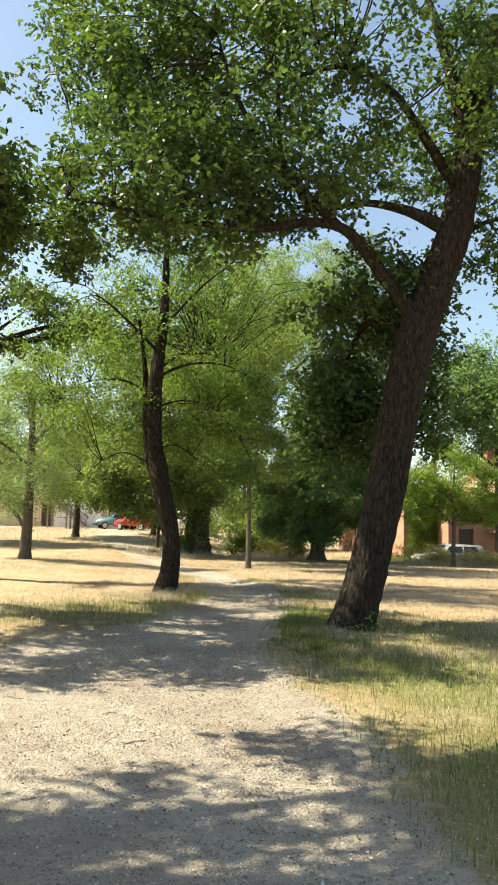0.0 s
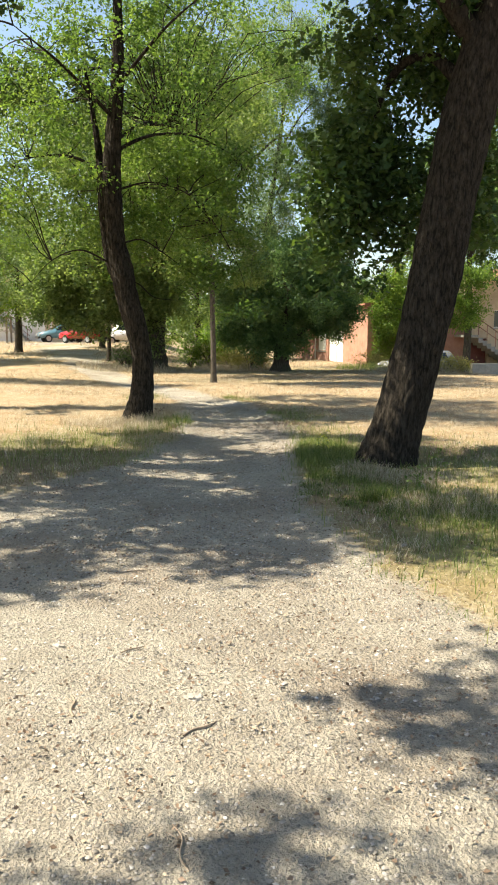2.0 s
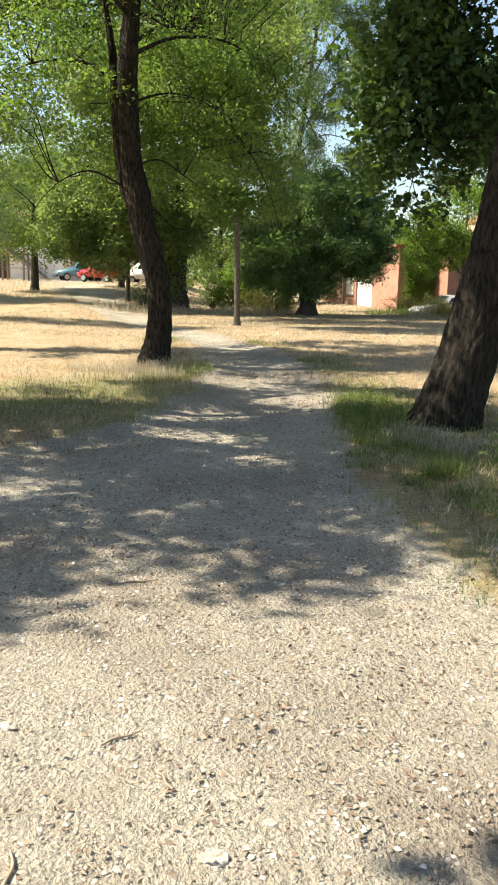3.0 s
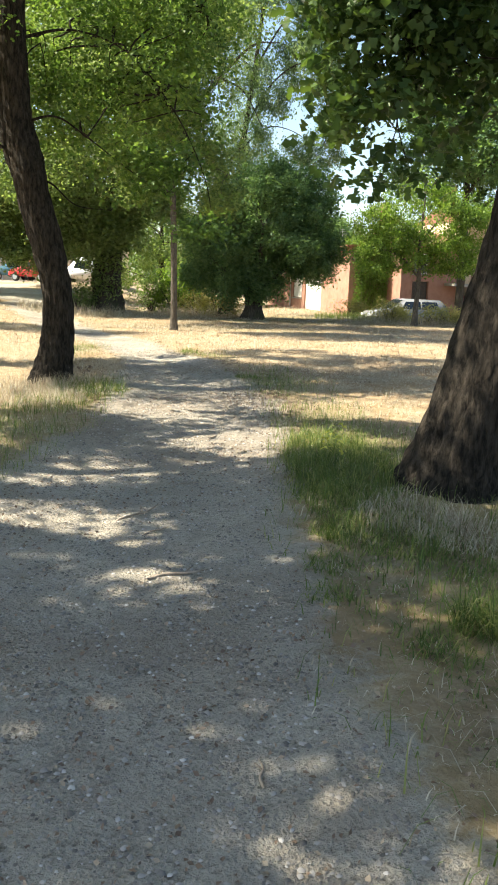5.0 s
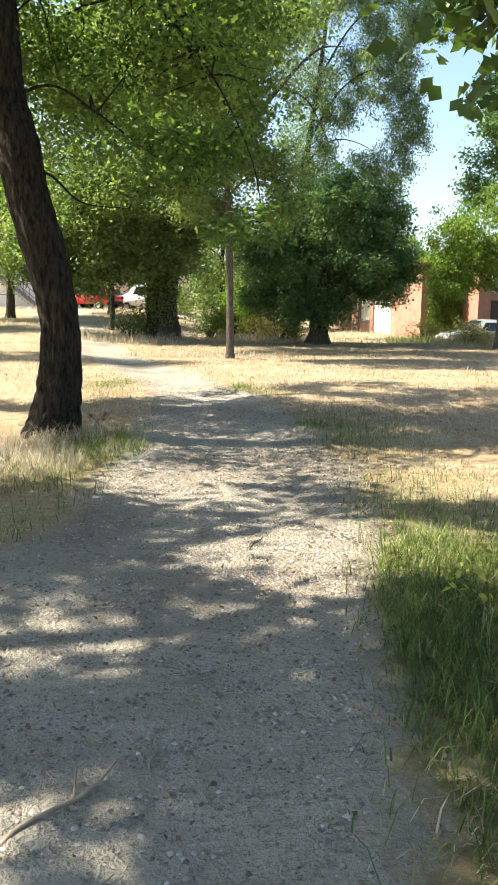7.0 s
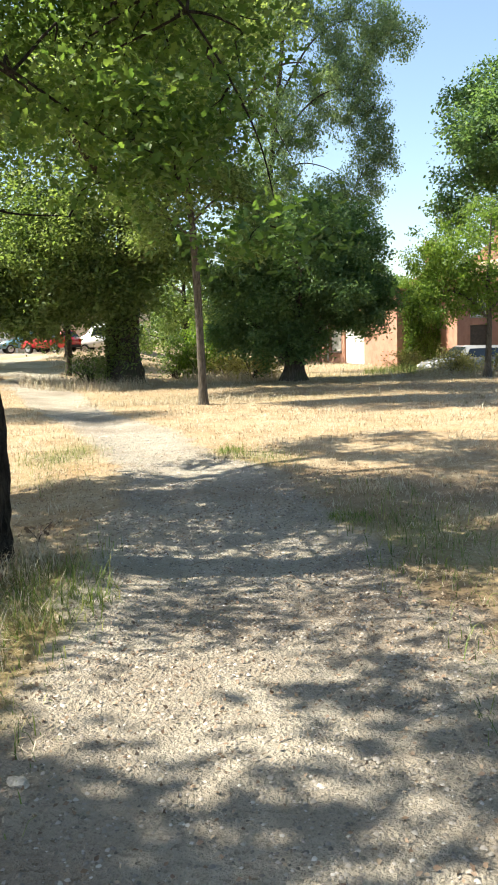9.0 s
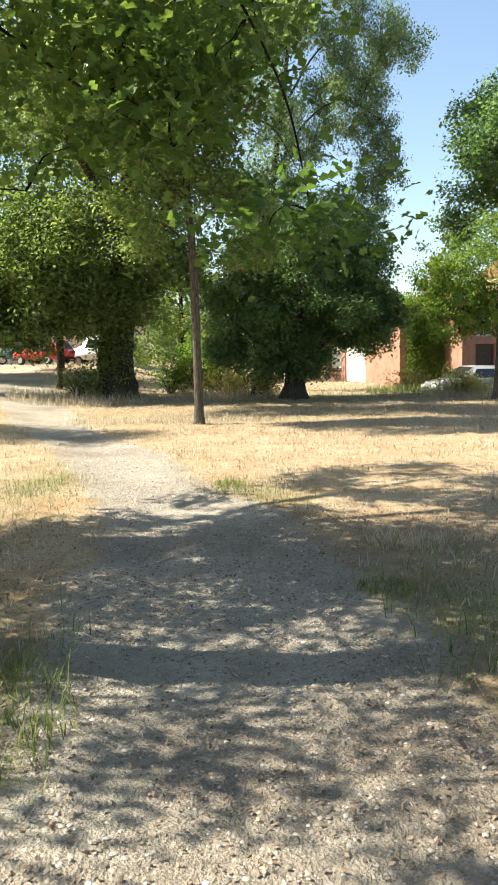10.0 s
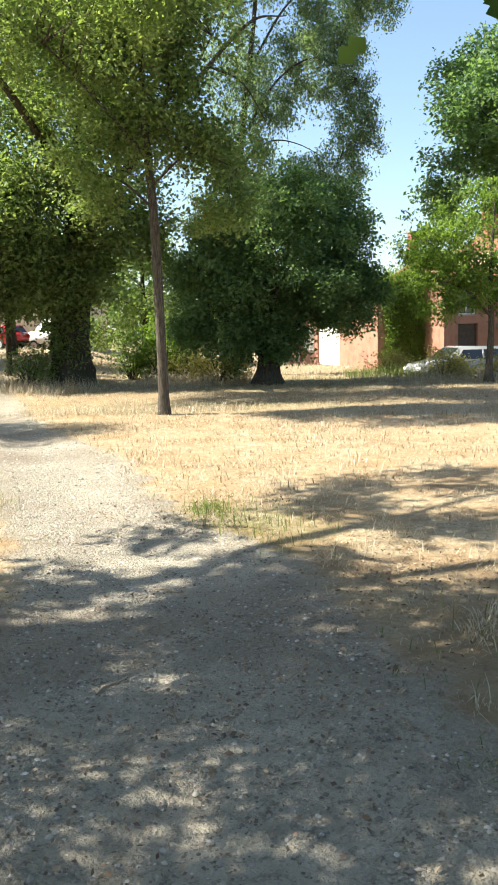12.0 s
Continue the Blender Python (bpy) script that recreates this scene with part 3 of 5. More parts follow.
# curved oak at the bend
tree("oak_tree", (-1.99, 18.35, -0.05), "slender crooked oak with a forked dark trunk",
     [(-0.01, 0, -0.1, 0.29), (0.05, 0, 0.25, 0.245), (0.10, 0, 0.55, 0.215), (0.115, 0, 1.15, 0.19), (0.0, 0, 1.78, 0.205), (-0.17, 0, 2.4, 0.205), (-0.25, 0, 2.84, 0.21), (-0.36, 0.02, 3.34, 0.175), (-0.40, 0.05, 3.97, 0.17), (-0.42, 0.05, 4.7, 0.165), (-0.36, 0.1, 5.6, 0.14), (-0.28, 0.1, 6.6, 0.11), (-0.3, 0.2, 8.6, 0.04)],
     [[(-0.36, 0, 3.3, 0.023), (0.1, 0.0, 3.42, 0.014), (0.5, 0.1, 3.2, 0.010), (1.0, 0.2, 2.85, 0.007), (1.5, 0.3, 2.55, 0.003)],
      [(-0.4, 0, 4.3, 0.026), (0.3, 0.2, 4.5, 0.014), (1.0, 0.4, 4.3, 0.010), (1.6, 0.3, 3.6, 0.009), (2.0, 0.0, 2.8, 0.006), (2.15, -0.15, 2.15, 0.003)],
      [(-0.4, 0, 5.0, 0.039), (0.3, 0.4, 5.4, 0.029), (1.1, 0.9, 5.5, 0.019), (1.9, 1.3, 5.2, 0.007)],
      [(-0.4, 0.1, 4.5, 0.036), (-1.1, 0.0, 4.9, 0.026), (-2.0, 0.1, 4.9, 0.016), (-2.9, 0.2, 4.5, 0.005)],
      [(-0.35, 0.1, 5.6, 0.039), (-1.2, -0.4, 6.4, 0.026), (-2.0, -0.6, 7.0, 0.008)],
      [(-0.3, 0.1, 6.2, 0.039), (0.6, -0.4, 7.0, 0.026), (1.4, -0.6, 7.6, 0.008)],
      [(-0.5, 0.05, 3.0, 0.019), (-1.0, -0.2, 3.2, 0.014), (-1.5, -0.3, 3.0, 0.009), (-1.9, -0.3, 2.6, 0.004)],
      [(-0.38, 0.1, 5.2, 0.046), (-0.1, 1.6, 5.9, 0.036), (0.4, 3.4, 6.3, 0.026), (0.8, 5.0, 6.3, 0.016), (1.1, 6.4, 6.0, 0.005)],
      [(-0.3, 0.0, 2.7, 0.014), (0.05, 0.0, 2.6, 0.012), (0.35, 0.05, 2.35, 0.008), (0.8, 0.1, 2.3, 0.003)]],
     [((-0.6, 1.3, 6.6, 3.3, 2.5, 2.4), 250), ((-0.6, 1.4, 8.7, 2.6, 2.2, 1.6), 150), ((0.9, 1.0, 4.5, 1.5, 1.3, 1.1), 175), ((-2.3, 0.2, 4.7, 1.8, 1.6, 1.6), 165), ((2.08, -0.15, 2.12, 0.40, 0.22, 0.13), 7), ((1.3, 0.2, 2.85, 0.7, 0.4, 0.4), 40), ((0.2, 2.2, 4.4, 1.6, 1.2, 1.3), 110), ((-0.5, 1.5, 3.9, 1.2, 0.8, 0.9), 50), ((0.3, 4.4, 6.9, 2.0, 1.8, 1.2), 100), ((1.5, 3.6, 8.5, 3.4, 2.2, 1.4), 160)],
     BARK_OAK, LEAF_BEND, 0.075, 56, 0.18, LEAF_LOBED, "path oaks", sides=56, steps=130, ridge=18, rough=0.05, flare=0.30, twigs=330,
     stems=[[(-0.28, 0.02, 2.55, 0.10), (-0.46, 0.1, 2.95, 0.10), (-0.55, 0.15, 3.4, 0.095), (-0.62, 0.2, 4.1, 0.09), (-0.72, 0.3, 5.2, 0.06), (-0.95, 0.4, 6.6, 0.02)]])

# slim tree on the far side of the clearing
tree("elm_tree", (-1.1, 34.0, -0.22), "slim young tree with a pale flaking trunk",
     [(0, 0, -0.1, 0.15), (0.0, 0, 0.3, 0.115), (-0.02, 0, 1.5, 0.10), (-0.05, 0, 3.0, 0.098), (-0.10, 0, 4.4, 0.09), (-0.2, 0, 6.0, 0.075), (-0.3, 0, 9.5, 0.03)],
     [[(-0.1, 0, 4.2, 0.03), (-0.8, 0.2, 4.8, 0.02), (-1.7, 0.3, 5.0, 0.008)], [(-0.12, 0, 4.6, 0.03), (0.7, -0.2, 5.2, 0.02), (1.6, -0.3, 4.9, 0.008)], [(-0.2, 0, 5.2, 0.05), (-1.2, -0.4, 6.3, 0.03), (-2.0, -0.7, 7.1, 0.018), (-3.2, -1.1, 7.8, 0.006)], [(-0.25, 0, 5.8, 0.05), (0.7, 0.3, 6.8, 0.03), (1.2, 0.3, 7.6, 0.01)]],
     # the outlying crowns above z 7.5 are added to throw shade on the clearing
     [((-0.8, 0, 5.2, 1.1, 0.8, 0.7), 50), ((0.8, 0, 5.2, 1.2, 0.8, 0.8), 60), ((-0.2, 0, 6.6, 1.4, 1.2, 1.8), 240), ((-0.3, 0, 9.0, 1.3, 1.1, 1.8), 130), ((-1.3, -0.2, 4.3, 0.6, 0.5, 0.4), 16), ((1.3, -0.3, 4.2, 0.8, 0.6, 0.5), 30), ((0.2, -1.6, 8.2, 1.9, 2.4, 1.8), 170), ((0.6, -1.0, 11.5, 2.6, 2.4, 1.8), 220), ((-1.6, 0.4, 8.6, 1.8, 1.7, 1.5), 150), ((-2.8, -1.0, 7.8, 1.9, 1.9, 1.0), 110), ((-1.0, -2.2, 7.6, 1.6, 1.4, 0.8), 70)],
     BARK_ELM, LEAF_ELM, 0.105, 62, 0.19, group="clearing trees", sides=20, steps=50, rough=0.05, flare=0.2, twigs=130, flat=0.8)

# thick old elm behind the path bend
tree("elm_tree", (-4.75, 45.0, float(height(-4.75, 45))), "old thick elm with suckers round its broad trunk",
     [(0, 0, -0.2, 0.92), (0.05, 0, 0.8, 0.70), (0.1, 0, 2.2, 0.62), (0.3, 0, 3.8, 0.58), (0.6, 0, 6, 0.42), (1.0, 0, 10, 0.30), (1.4, 0, 15, 0.16), (1.6, 0, 20, 0.04)],
     [[(0.25, 0, 3.6, 0.24), (-1.4, -0.6, 5.2, 0.17), (-3.2, -1.0, 6.4, 0.08), (-4.4, -1.2, 6.8, 0.02)], [(0.4, 0, 4.8, 0.22), (2.4, -0.8, 7.2, 0.15), (4.4, -1.2, 9.4, 0.09), (6.2, -1.5, 11.2, 0.05), (7.4, -1.6, 11.4, 0.015)],
      [(0.8, 0, 8, 0.18), (3.0, 0.3, 11.4, 0.12), (5.2, 0.4, 14.0, 0.07), (7.0, 0.3, 15.4, 0.02)], [(0.7, 0, 7, 0.18), (-1.6, 0.6, 9.8, 0.12), (-3.8, 1.0, 12, 0.05), (-4.6, 1.0, 13, 0.02)], [(1.1, 0, 11, 0.13), (2.6, -1, 14.6, 0.08), (3.6, -1.2, 17.6, 0.02)],
      [(5.0, -1.3, 10.0, 0.05), (6.0, -1.6, 9.4, 0.03), (6.8, -1.8, 8.0, 0.012)], [(0.5, 0, 5.6, 0.18), (-0.3, -2.4, 7.8, 0.13), (-1.2, -4.8, 9.2, 0.07), (-1.6, -7.0, 9.8, 0.02)], [(0.7, 0, 7.0, 0.17), (1.4, -2.6, 9.0, 0.12), (2.0, -5.0, 10.4, 0.06), (2.4, -7.0, 11.0, 0.02)]],
     [((-2.6, -1.6, 5.0, 2.8, 2.0, 2.3), 460), ((-4.4, -1.2, 4.0, 2.0, 1.6, 1.9), 280), ((0.4, -1.0, 8.0, 3.2, 2.4, 2.8), 460), ((-2.8, 0.8, 11.0, 3.6, 2.6, 3.0), 200), ((1.2, 0, 14.2, 3.4, 2.8, 3.8), 240), ((2.0, -1.0, 5.4, 1.8, 1.3, 1.6), 150), ((-4.6, 0, 8.4, 2.0, 1.8, 2.2), 100),
      # last three crowns and last two limbs are added to shade the far clearing
      ((-0.3, -1.2, 3.7, 2.4, 0.9, 1.2), 200), ((-3.2, -1.3, 2.9, 1.8, 1.2, 1.1), 150), ((0.0, -0.5, 2.2, 0.55, 0.25, 1.6), 60), ((-1.4, -6.0, 9.8, 3.2, 2.4, 1.8), 260), ((2.2, -5.6, 10.8, 3.0, 2.4, 1.8), 240), ((3.6, -8.0, 10.6, 2.6, 2.2, 1.5), 160)],
     BARK_GREY, LEAF_ELM, 0.16, 50, 0.27, group="clearing trees", sides=36, steps=60, ridge=14, rough=0.08, flare=0.25, twigs=240, flat=0.8)

# feathery bough of the same row, higher and bluer
tree("poplar_tree", (1.0, 51.0, -0.26), "tall feathery grey-green tree with drooping outer boughs",
     [(0, 0, -0.2, 0.26), (0.1, 0, 3, 0.22), (0.3, 0, 7, 0.17), (0.8, 0, 11, 0.12), (1.3, 0, 15, 0.08), (1.7, 0, 20, 0.02)],
     [[(0.6, 0, 9, 0.06), (1.9, -0.3, 11.0, 0.045), (3.4, -0.5, 11.8, 0.03), (4.9, -0.6, 11.0, 0.012)], [(0.9, 0, 11.5, 0.06), (2.4, -0.2, 13.8, 0.04), (4.0, -0.4, 14.6, 0.025), (5.4, -0.5, 14.0, 0.01)],
      [(0.5, 0, 8, 0.05), (1.6, 0, 8.9, 0.035), (2.8, 0, 8.8, 0.02), (4.2, 0, 8.0, 0.008)], [(1.2, 0, 14, 0.05), (2.6, 0, 17, 0.03), (3.8, 0, 18, 0.012)]],
     [((3.6, 0, 11.8, 2.0, 1.6, 1.5), 260), ((5.0, 0, 9.8, 1.0, 0.9, 1.6), 120), ((4.6, 0, 14.2, 2.2, 1.6, 1.5), 260), ((2.6, 0, 17.0, 2.8, 2.0, 2.6), 300), ((4.0, 0, 7.8, 1.5, 1.0, 0.9), 110), ((-0.2, 0, 13, 1.6, 1.8, 2.6), 150), ((1.6, 0, 10.6, 1.5, 1.2, 1.6), 150), ((1.0, 0, 15.4, 1.6, 1.3, 1.6), 150), ((0.2, -0.3, 6.0, 1.5, 1.2, 2.2), 170), ((0.5, -0.2, 8.6, 1.5, 1.2, 1.6), 150)],
     BARK_GREY, LEAF_BLUE, 0.11, 58, 0.17, group="clearing trees", sides=14, steps=30, twigs=260, droop=0.8, flat=1.0, grow=1.06)

# dense dark tree, low to the ground
tree("holm_oak_tree", (1.98, 44.5, -0.25), "dense dark evergreen tree with a low domed crown",
     [(0, 0, -0.15, 0.50), (0.02, 0, 0.5, 0.40), (0.05, 0, 1.2, 0.36), (0.1, 0, 2.2, 0.28), (0.1, 0, 5, 0.10)],
     [[(0, 0, 0.7, 0.16), (-0.9, -0.3, 1.8, 0.12), (-2.2, -0.5, 2.8, 0.03)], [(0.05, 0, 0.9, 0.18), (1.0, -0.3, 2.0, 0.12), (2.4, -0.5, 3.0, 0.03)], [(0.05, 0, 1.4, 0.14), (0.2, -1.2, 3.0, 0.08), (0.2, -2.0, 4.0, 0.02)], [(0.05, 0, 1.6, 0.14), (0.6, 1.2, 3.4, 0.08), (0.8, 2.0, 4.4, 0.02)]],
     [((0.5, 0, 4.0, 3.0, 2.7, 2.3), 620), ((-1.3, -0.4, 2.6, 1.7, 1.6, 1.7), 300), ((2.3, -0.3, 2.9, 1.7, 1.6, 1.15), 270), ((1.5, 0, 5.3, 2.1, 1.9, 1.5), 270), ((2.5, 0, 4.1, 1.2, 1.3, 1.2), 160), ((-0.2, -0.3, 5.2, 1.9, 1.7, 1.3), 180), ((0.2, -0.6, 1.6, 1.3, 1.0, 0.8), 120),
      ((-2.4, -0.6, 3.7, 0.9, 0.8, 0.7), 60), ((-1.7, -0.4, 4.9, 0.9, 0.8, 0.7), 60), ((3.1, -0.2, 3.3, 0.6, 0.7, 0.5), 36), ((2.8, 0, 4.9, 0.7, 0.7, 0.6), 46), ((0.6, -0.3, 6.5, 1.0, 0.8, 0.6), 60), ((2.6, 0, 6.2, 0.7, 0.7, 0.5), 40), ((-2.6, -0.4, 1.9, 0.8, 0.8, 0.6), 50)],
     BARK_GREY, LEAF_DARK, 0.135, 48, 0.18, group="clearing trees", sides=22, steps=30, rough=0.1, flare=0.3, twigs=120, flat=0.85)

# young light tree near the parked car
tree("locust_tree", (8.95, 42.6, -0.27), "young light-green tree with hanging boughs",
     [(0, 0, -0.1, 0.14), (0.02, 0, 0.8, 0.11), (0.05, 0, 2.0, 0.095), (0.0, 0, 3.4, 0.07), (0.1, 0, 5.6, 0.02)],
     [[(0.04, 0, 1.9, 0.05), (-0.8, -0.1, 2.7, 0.035), (-1.8, -0.1, 3.0, 0.01)], [(0.03, 0, 2.2, 0.05), (0.9, 0, 3.0, 0.03), (1.8, 0, 3.1, 0.01)], [(0, 0, 3.0, 0.04), (-0.9, 0.2, 4.0, 0.02), (-1.7, 0.2, 4.1, 0.008)], [(0.05, 0, 3.3, 0.04), (0.8, -0.2, 4.2, 0.02), (1.6, -0.3, 4.3, 0.008)]],
     [((-1.4, 0, 2.7, 1.4, 1.0, 0.8), 150), ((1.3, 0, 2.8, 1.5, 1.0, 0.9), 170), ((0.1, 0, 4.6, 2.0, 1.4, 1.2), 210), ((-1.7, 0, 3.9, 1.2, 0.9, 0.8), 90), ((1.9, 0, 4.0, 1.3, 0.9, 0.9), 120), ((0.4, -0.3, 3.3, 1.3, 0.8, 0.7), 90)],
     BARK_ELM, LEAF_IVY, 0.115, 34, 0.14, group="clearing trees", sides=14, steps=24, rough=0.06, twigs=120, droop=0.6, flat=0.8, grow=1.1)

# tall trees behind the houses and along the sides
far_tree("locust_tree", 12.9, 49.5, "tall blue-green tree beside the pink house", 14.5, 4.0, LEAF_DARK, low=0.34, ends=900, per=48, size=0.20, trunk_r=0.2)
far_tree("locust_tree", 9.0, 70.0, "green tree rising behind the pink house", 7.0, 2.6, LEAF_DARK, ends=400, size=0.22)
far_tree("cedar_tree", -9.9, 31.7, "thin grey-green tree with dry lower boughs", 9.5, 2.5, LEAF_BLUE, BARK_ELM, low=0.10, ends=640, per=44, size=0.10, trunk_r=0.2)
far_tree("maple_tree", -13.6, 52.0, "bright green park tree with a forked trunk", 8.5, 4.0, LEAF_BRIGHT, low=0.20, ends=900, per=56, size=0.14, trunk_r=0.2)
far_tree("maple_tree", -9.6, 58.0, "bright green park tree by the parked cars", 8.0, 3.4, LEAF_BRIGHT, low=0.22, ends=760, per=56, size=0.14, trunk_r=0.17)
far_tree("maple_tree", -17.5, 44.0, "bright green park tree in the dry grass", 9.0, 4.0, LEAF_BRIGHT, low=0.20, ends=760, per=56, size=0.14)
far_tree("maple_tree", -7.4, 47.5, "small green tree with a bare thin trunk", 6.2, 2.3, LEAF_ELM, low=0.30, ends=480, per=56, size=0.12, trunk_r=0.1)
far_tree("maple_tree", -3.4, 63.0, "leafy tree closing the view behind the shrubs", 8.0, 4.0, LEAF_ELM, low=0.12, ends=520, per=40, size=0.19, trunk_r=0.2)
far_tree("maple_tree", 2.6, 66.0, "leafy tree closing the view behind the dark tree", 7.5, 3.8, LEAF_DARK, low=0.12, ends=480, per=40, size=0.19, trunk_r=0.2)
far_tree("oak_tree", 10.5, 24.0, "oak at the edge of the clearing", 9.5, 3.2, LEAF_OAK, BARK_OAK, low=0.34, ends=700, size=0.15, group="path oaks")


def shade_oak(x, y, label, h, boughs, lean, fill):
    """Oak added left of the path, mostly out of view, to cast dappled shade on it: boughs are (x, y, z, rx, ry, rz) in
    the world, each carried by a limb and filled with dense leaf clumps.
    """
    g = float(height(x, y))
    stem = [(0, 0, -0.15, 0.34), (0.03, 0, 0.6, 0.27), (lean * 0.2, 0.05, h * 0.25, 0.25), (lean * 0.5, 0.1, h * 0.5, 0.22), (lean * 0.8, 0, h * 0.75, 0.14), (lean, 0, h * 0.95, 0.04)]
    limbs, crowns = [], []
    for bx, by, bz, rx, ry, rz in boughs:
        c = (bx - x, by - y, bz - g)
        z0 = min(h * 0.55, c[2] - 1.6)
        limbs.append([(lean * 0.45, 0.05, z0, 0.11), (c[0] * 0.4 + lean * 0.2, c[1] * 0.4, z0 + 0.9, 0.085), (c[0] * 0.8, c[1] * 0.8, c[2] - 0.2, 0.05), (c[0] * 1.2, c[1] * 1.2, c[2] + 0.3, 0.012)])
        crowns.append(((*c, rx, ry, rz), int(fill * rx * ry * 2.35)))
    return tree("oak_tree", (x, y, g), label, stem, limbs, crowns, BARK_OAK, LEAF_OAK, 0.15, 170, 0.23, group="path oaks", sides=24, steps=40, ridge=10, rough=0.06, twigs=140, flat=0.5)


# added shade casters: boughs set up-sun of the ground patches they darken
shade_oak(-7.2, 3.8, "added oak out of view, shading the start of the path", 9.5, [(-5.3, 4.2, 7.0, 2.6, 2.5, 1.2), (-3.3, 5.4, 7.4, 2.1, 2.0, 1.0), (-4.1, 5.7, 7.0, 1.7, 1.2, 0.8), (-7.6, 3.6, 7.6, 2.2, 2.2, 1.3), (-1.6, 4.7, 7.8, 1.5, 2.0, 0.9)], 0.4, 2.1)
shade_oak(-7.6, 13.2, "added oak mostly out of view, shading the middle of the path", 10.0, [(-6.5, 13.1, 7.0, 2.6, 2.9, 1.3), (-8.5, 10.8, 7.0, 1.9, 2.0, 1.0), (-4.0, 14.7, 7.2, 1.7, 1.8, 1.0), (-5.1, 11.5, 6.6, 1.7, 1.9, 0.9), (-8.6, 14.1, 7.6, 2.0, 2.0, 1.2), (-5.6, 15.6, 7.0, 2.6, 1.2, 1.0), (-6.6, 9.4, 7.0, 1.9, 1.6, 0.9), (-4.8, 10.3, 6.8, 1.6, 1.6, 0.9), (-5.0, 13.0, 6.8, 1.6, 1.8, 0.9), (-5.4, 11.4, 7.6, 1.8, 1.8, 0.8)], 0.6, 2.35)
shade_oak(-8.2, 20.6, "added oak mostly out of view, shading the path beyond the bend", 10.5, [(-7.0, 21.3, 7.0, 2.4, 1.9, 1.2), (-5.1, 21.7, 7.2, 1.9, 1.8, 1.0), (-8.8, 20.6, 7.6, 2.0, 2.0, 1.3), (-4.1, 24.1, 7.4, 1.7, 1.6, 0.8), (-3.0, 22.9, 7.8, 1.6, 1.8, 0.8)], 0.6, 1.75)

# woods on the skyline
wood_v = []
for k in range(150):
    a = radians(-100 + 200 * k / 150)
    d = rng.uniform(95, 130)
    px, py = math.sin(a) * d, math.cos(a) * d + 10
    hh = rng.uniform(5, 10)
    wood_v.append(cloud((px, py, hh * 0.5 + float(height(px, py)), 5, 4, hh * 0.55), 42))
wv, wf = leaves(np.vstack(wood_v), 12, 0.8, 0.75, LEAF_PLAIN, 0.4, 0.8)
tagged(new("far_woods", mesh_np("far_woods", wv, wf, LEAF_DARK)), "distant dark green woods on the skyline", "woods", kind="stuff")


# ---- shrubs and ivy ----
def shrub(name, x, y, label, r, h, leaf, n=120, size=0.09, group="shrubs"):
    z = float(height(x, y))
    top = thing(name, (x, y, z), label, "shrub", group)
    ends = np.vstack([cloud((0, 0, h * 0.55, r, r * 0.8, h * 0.5), n * 2 // 3), cloud((r * 0.5, 0, h * 0.4, r * 0.6, r * 0.6, h * 0.38), n // 3)])
    ends[:, 2] = np.maximum(ends[:, 2], 0.05)
    tw = []
    for e in ends[:40]:
        tw.append(tube([(e[0] * 0.15, e[1] * 0.15, -0.03, 0.014), (e[0] * 0.6, e[1] * 0.5, e[2] * 0.6, 0.010), (*e, 0.003)], 5, 6))
    v, f = join_np(tw)
    part("stem_growth", mesh_np("stem_growth", v, f, BARK_GREY, True), BARK_GREY, top)["kind"] = "stuff"
    v, f = leaves(ends, 26, 0.16, size, LEAF_PLAIN, 0.2, 0.8)
    part("foliage", mesh_np("foliage", v, f, leaf), leaf, top)
    return top


shrub("shrub", -1.7, 49.0, "bright leafy shrub behind the slim tree", 1.4, 2.3, LEAF_BRIGHT, 200, 0.14)
shrub("shrub", -3.0, 49.5, "dry yellowing shrub near the old elm", 0.9, 1.7, LEAF_ELM, 90, 0.12)
shrub("shrub", 0.4, 46.2, "yellowing dry weeds beside the dark tree", 1.0, 1.3, LEAF_DRY, 100, 0.11)
shrub("shrub", -0.6, 48.0, "yellowing dry weeds in the dry grass", 1.0, 1.2, LEAF_DRY, 90, 0.11)
shrub("shrub", 8.6, 46.2, "dry yellow-green undergrowth by the parked car", 1.1, 1.1, LEAF_DRY, 110, 0.10)
shrub("shrub", 10.6, 44.6, "dry yellow-green undergrowth in front of the parked car", 1.3, 0.9, LEAF_DRY, 110, 0.10)
shrub("shrub", 7.6, 50.8, "yellow-green weeds at the foot of the house", 0.8, 0.9, LEAF_DRY, 60, 0.10)
shrub("shrub", -5.9, 44.0, "suckers sprouting beside the old elm", 0.7, 1.4, LEAF_ELM, 80, 0.10)

# ---- houses ----


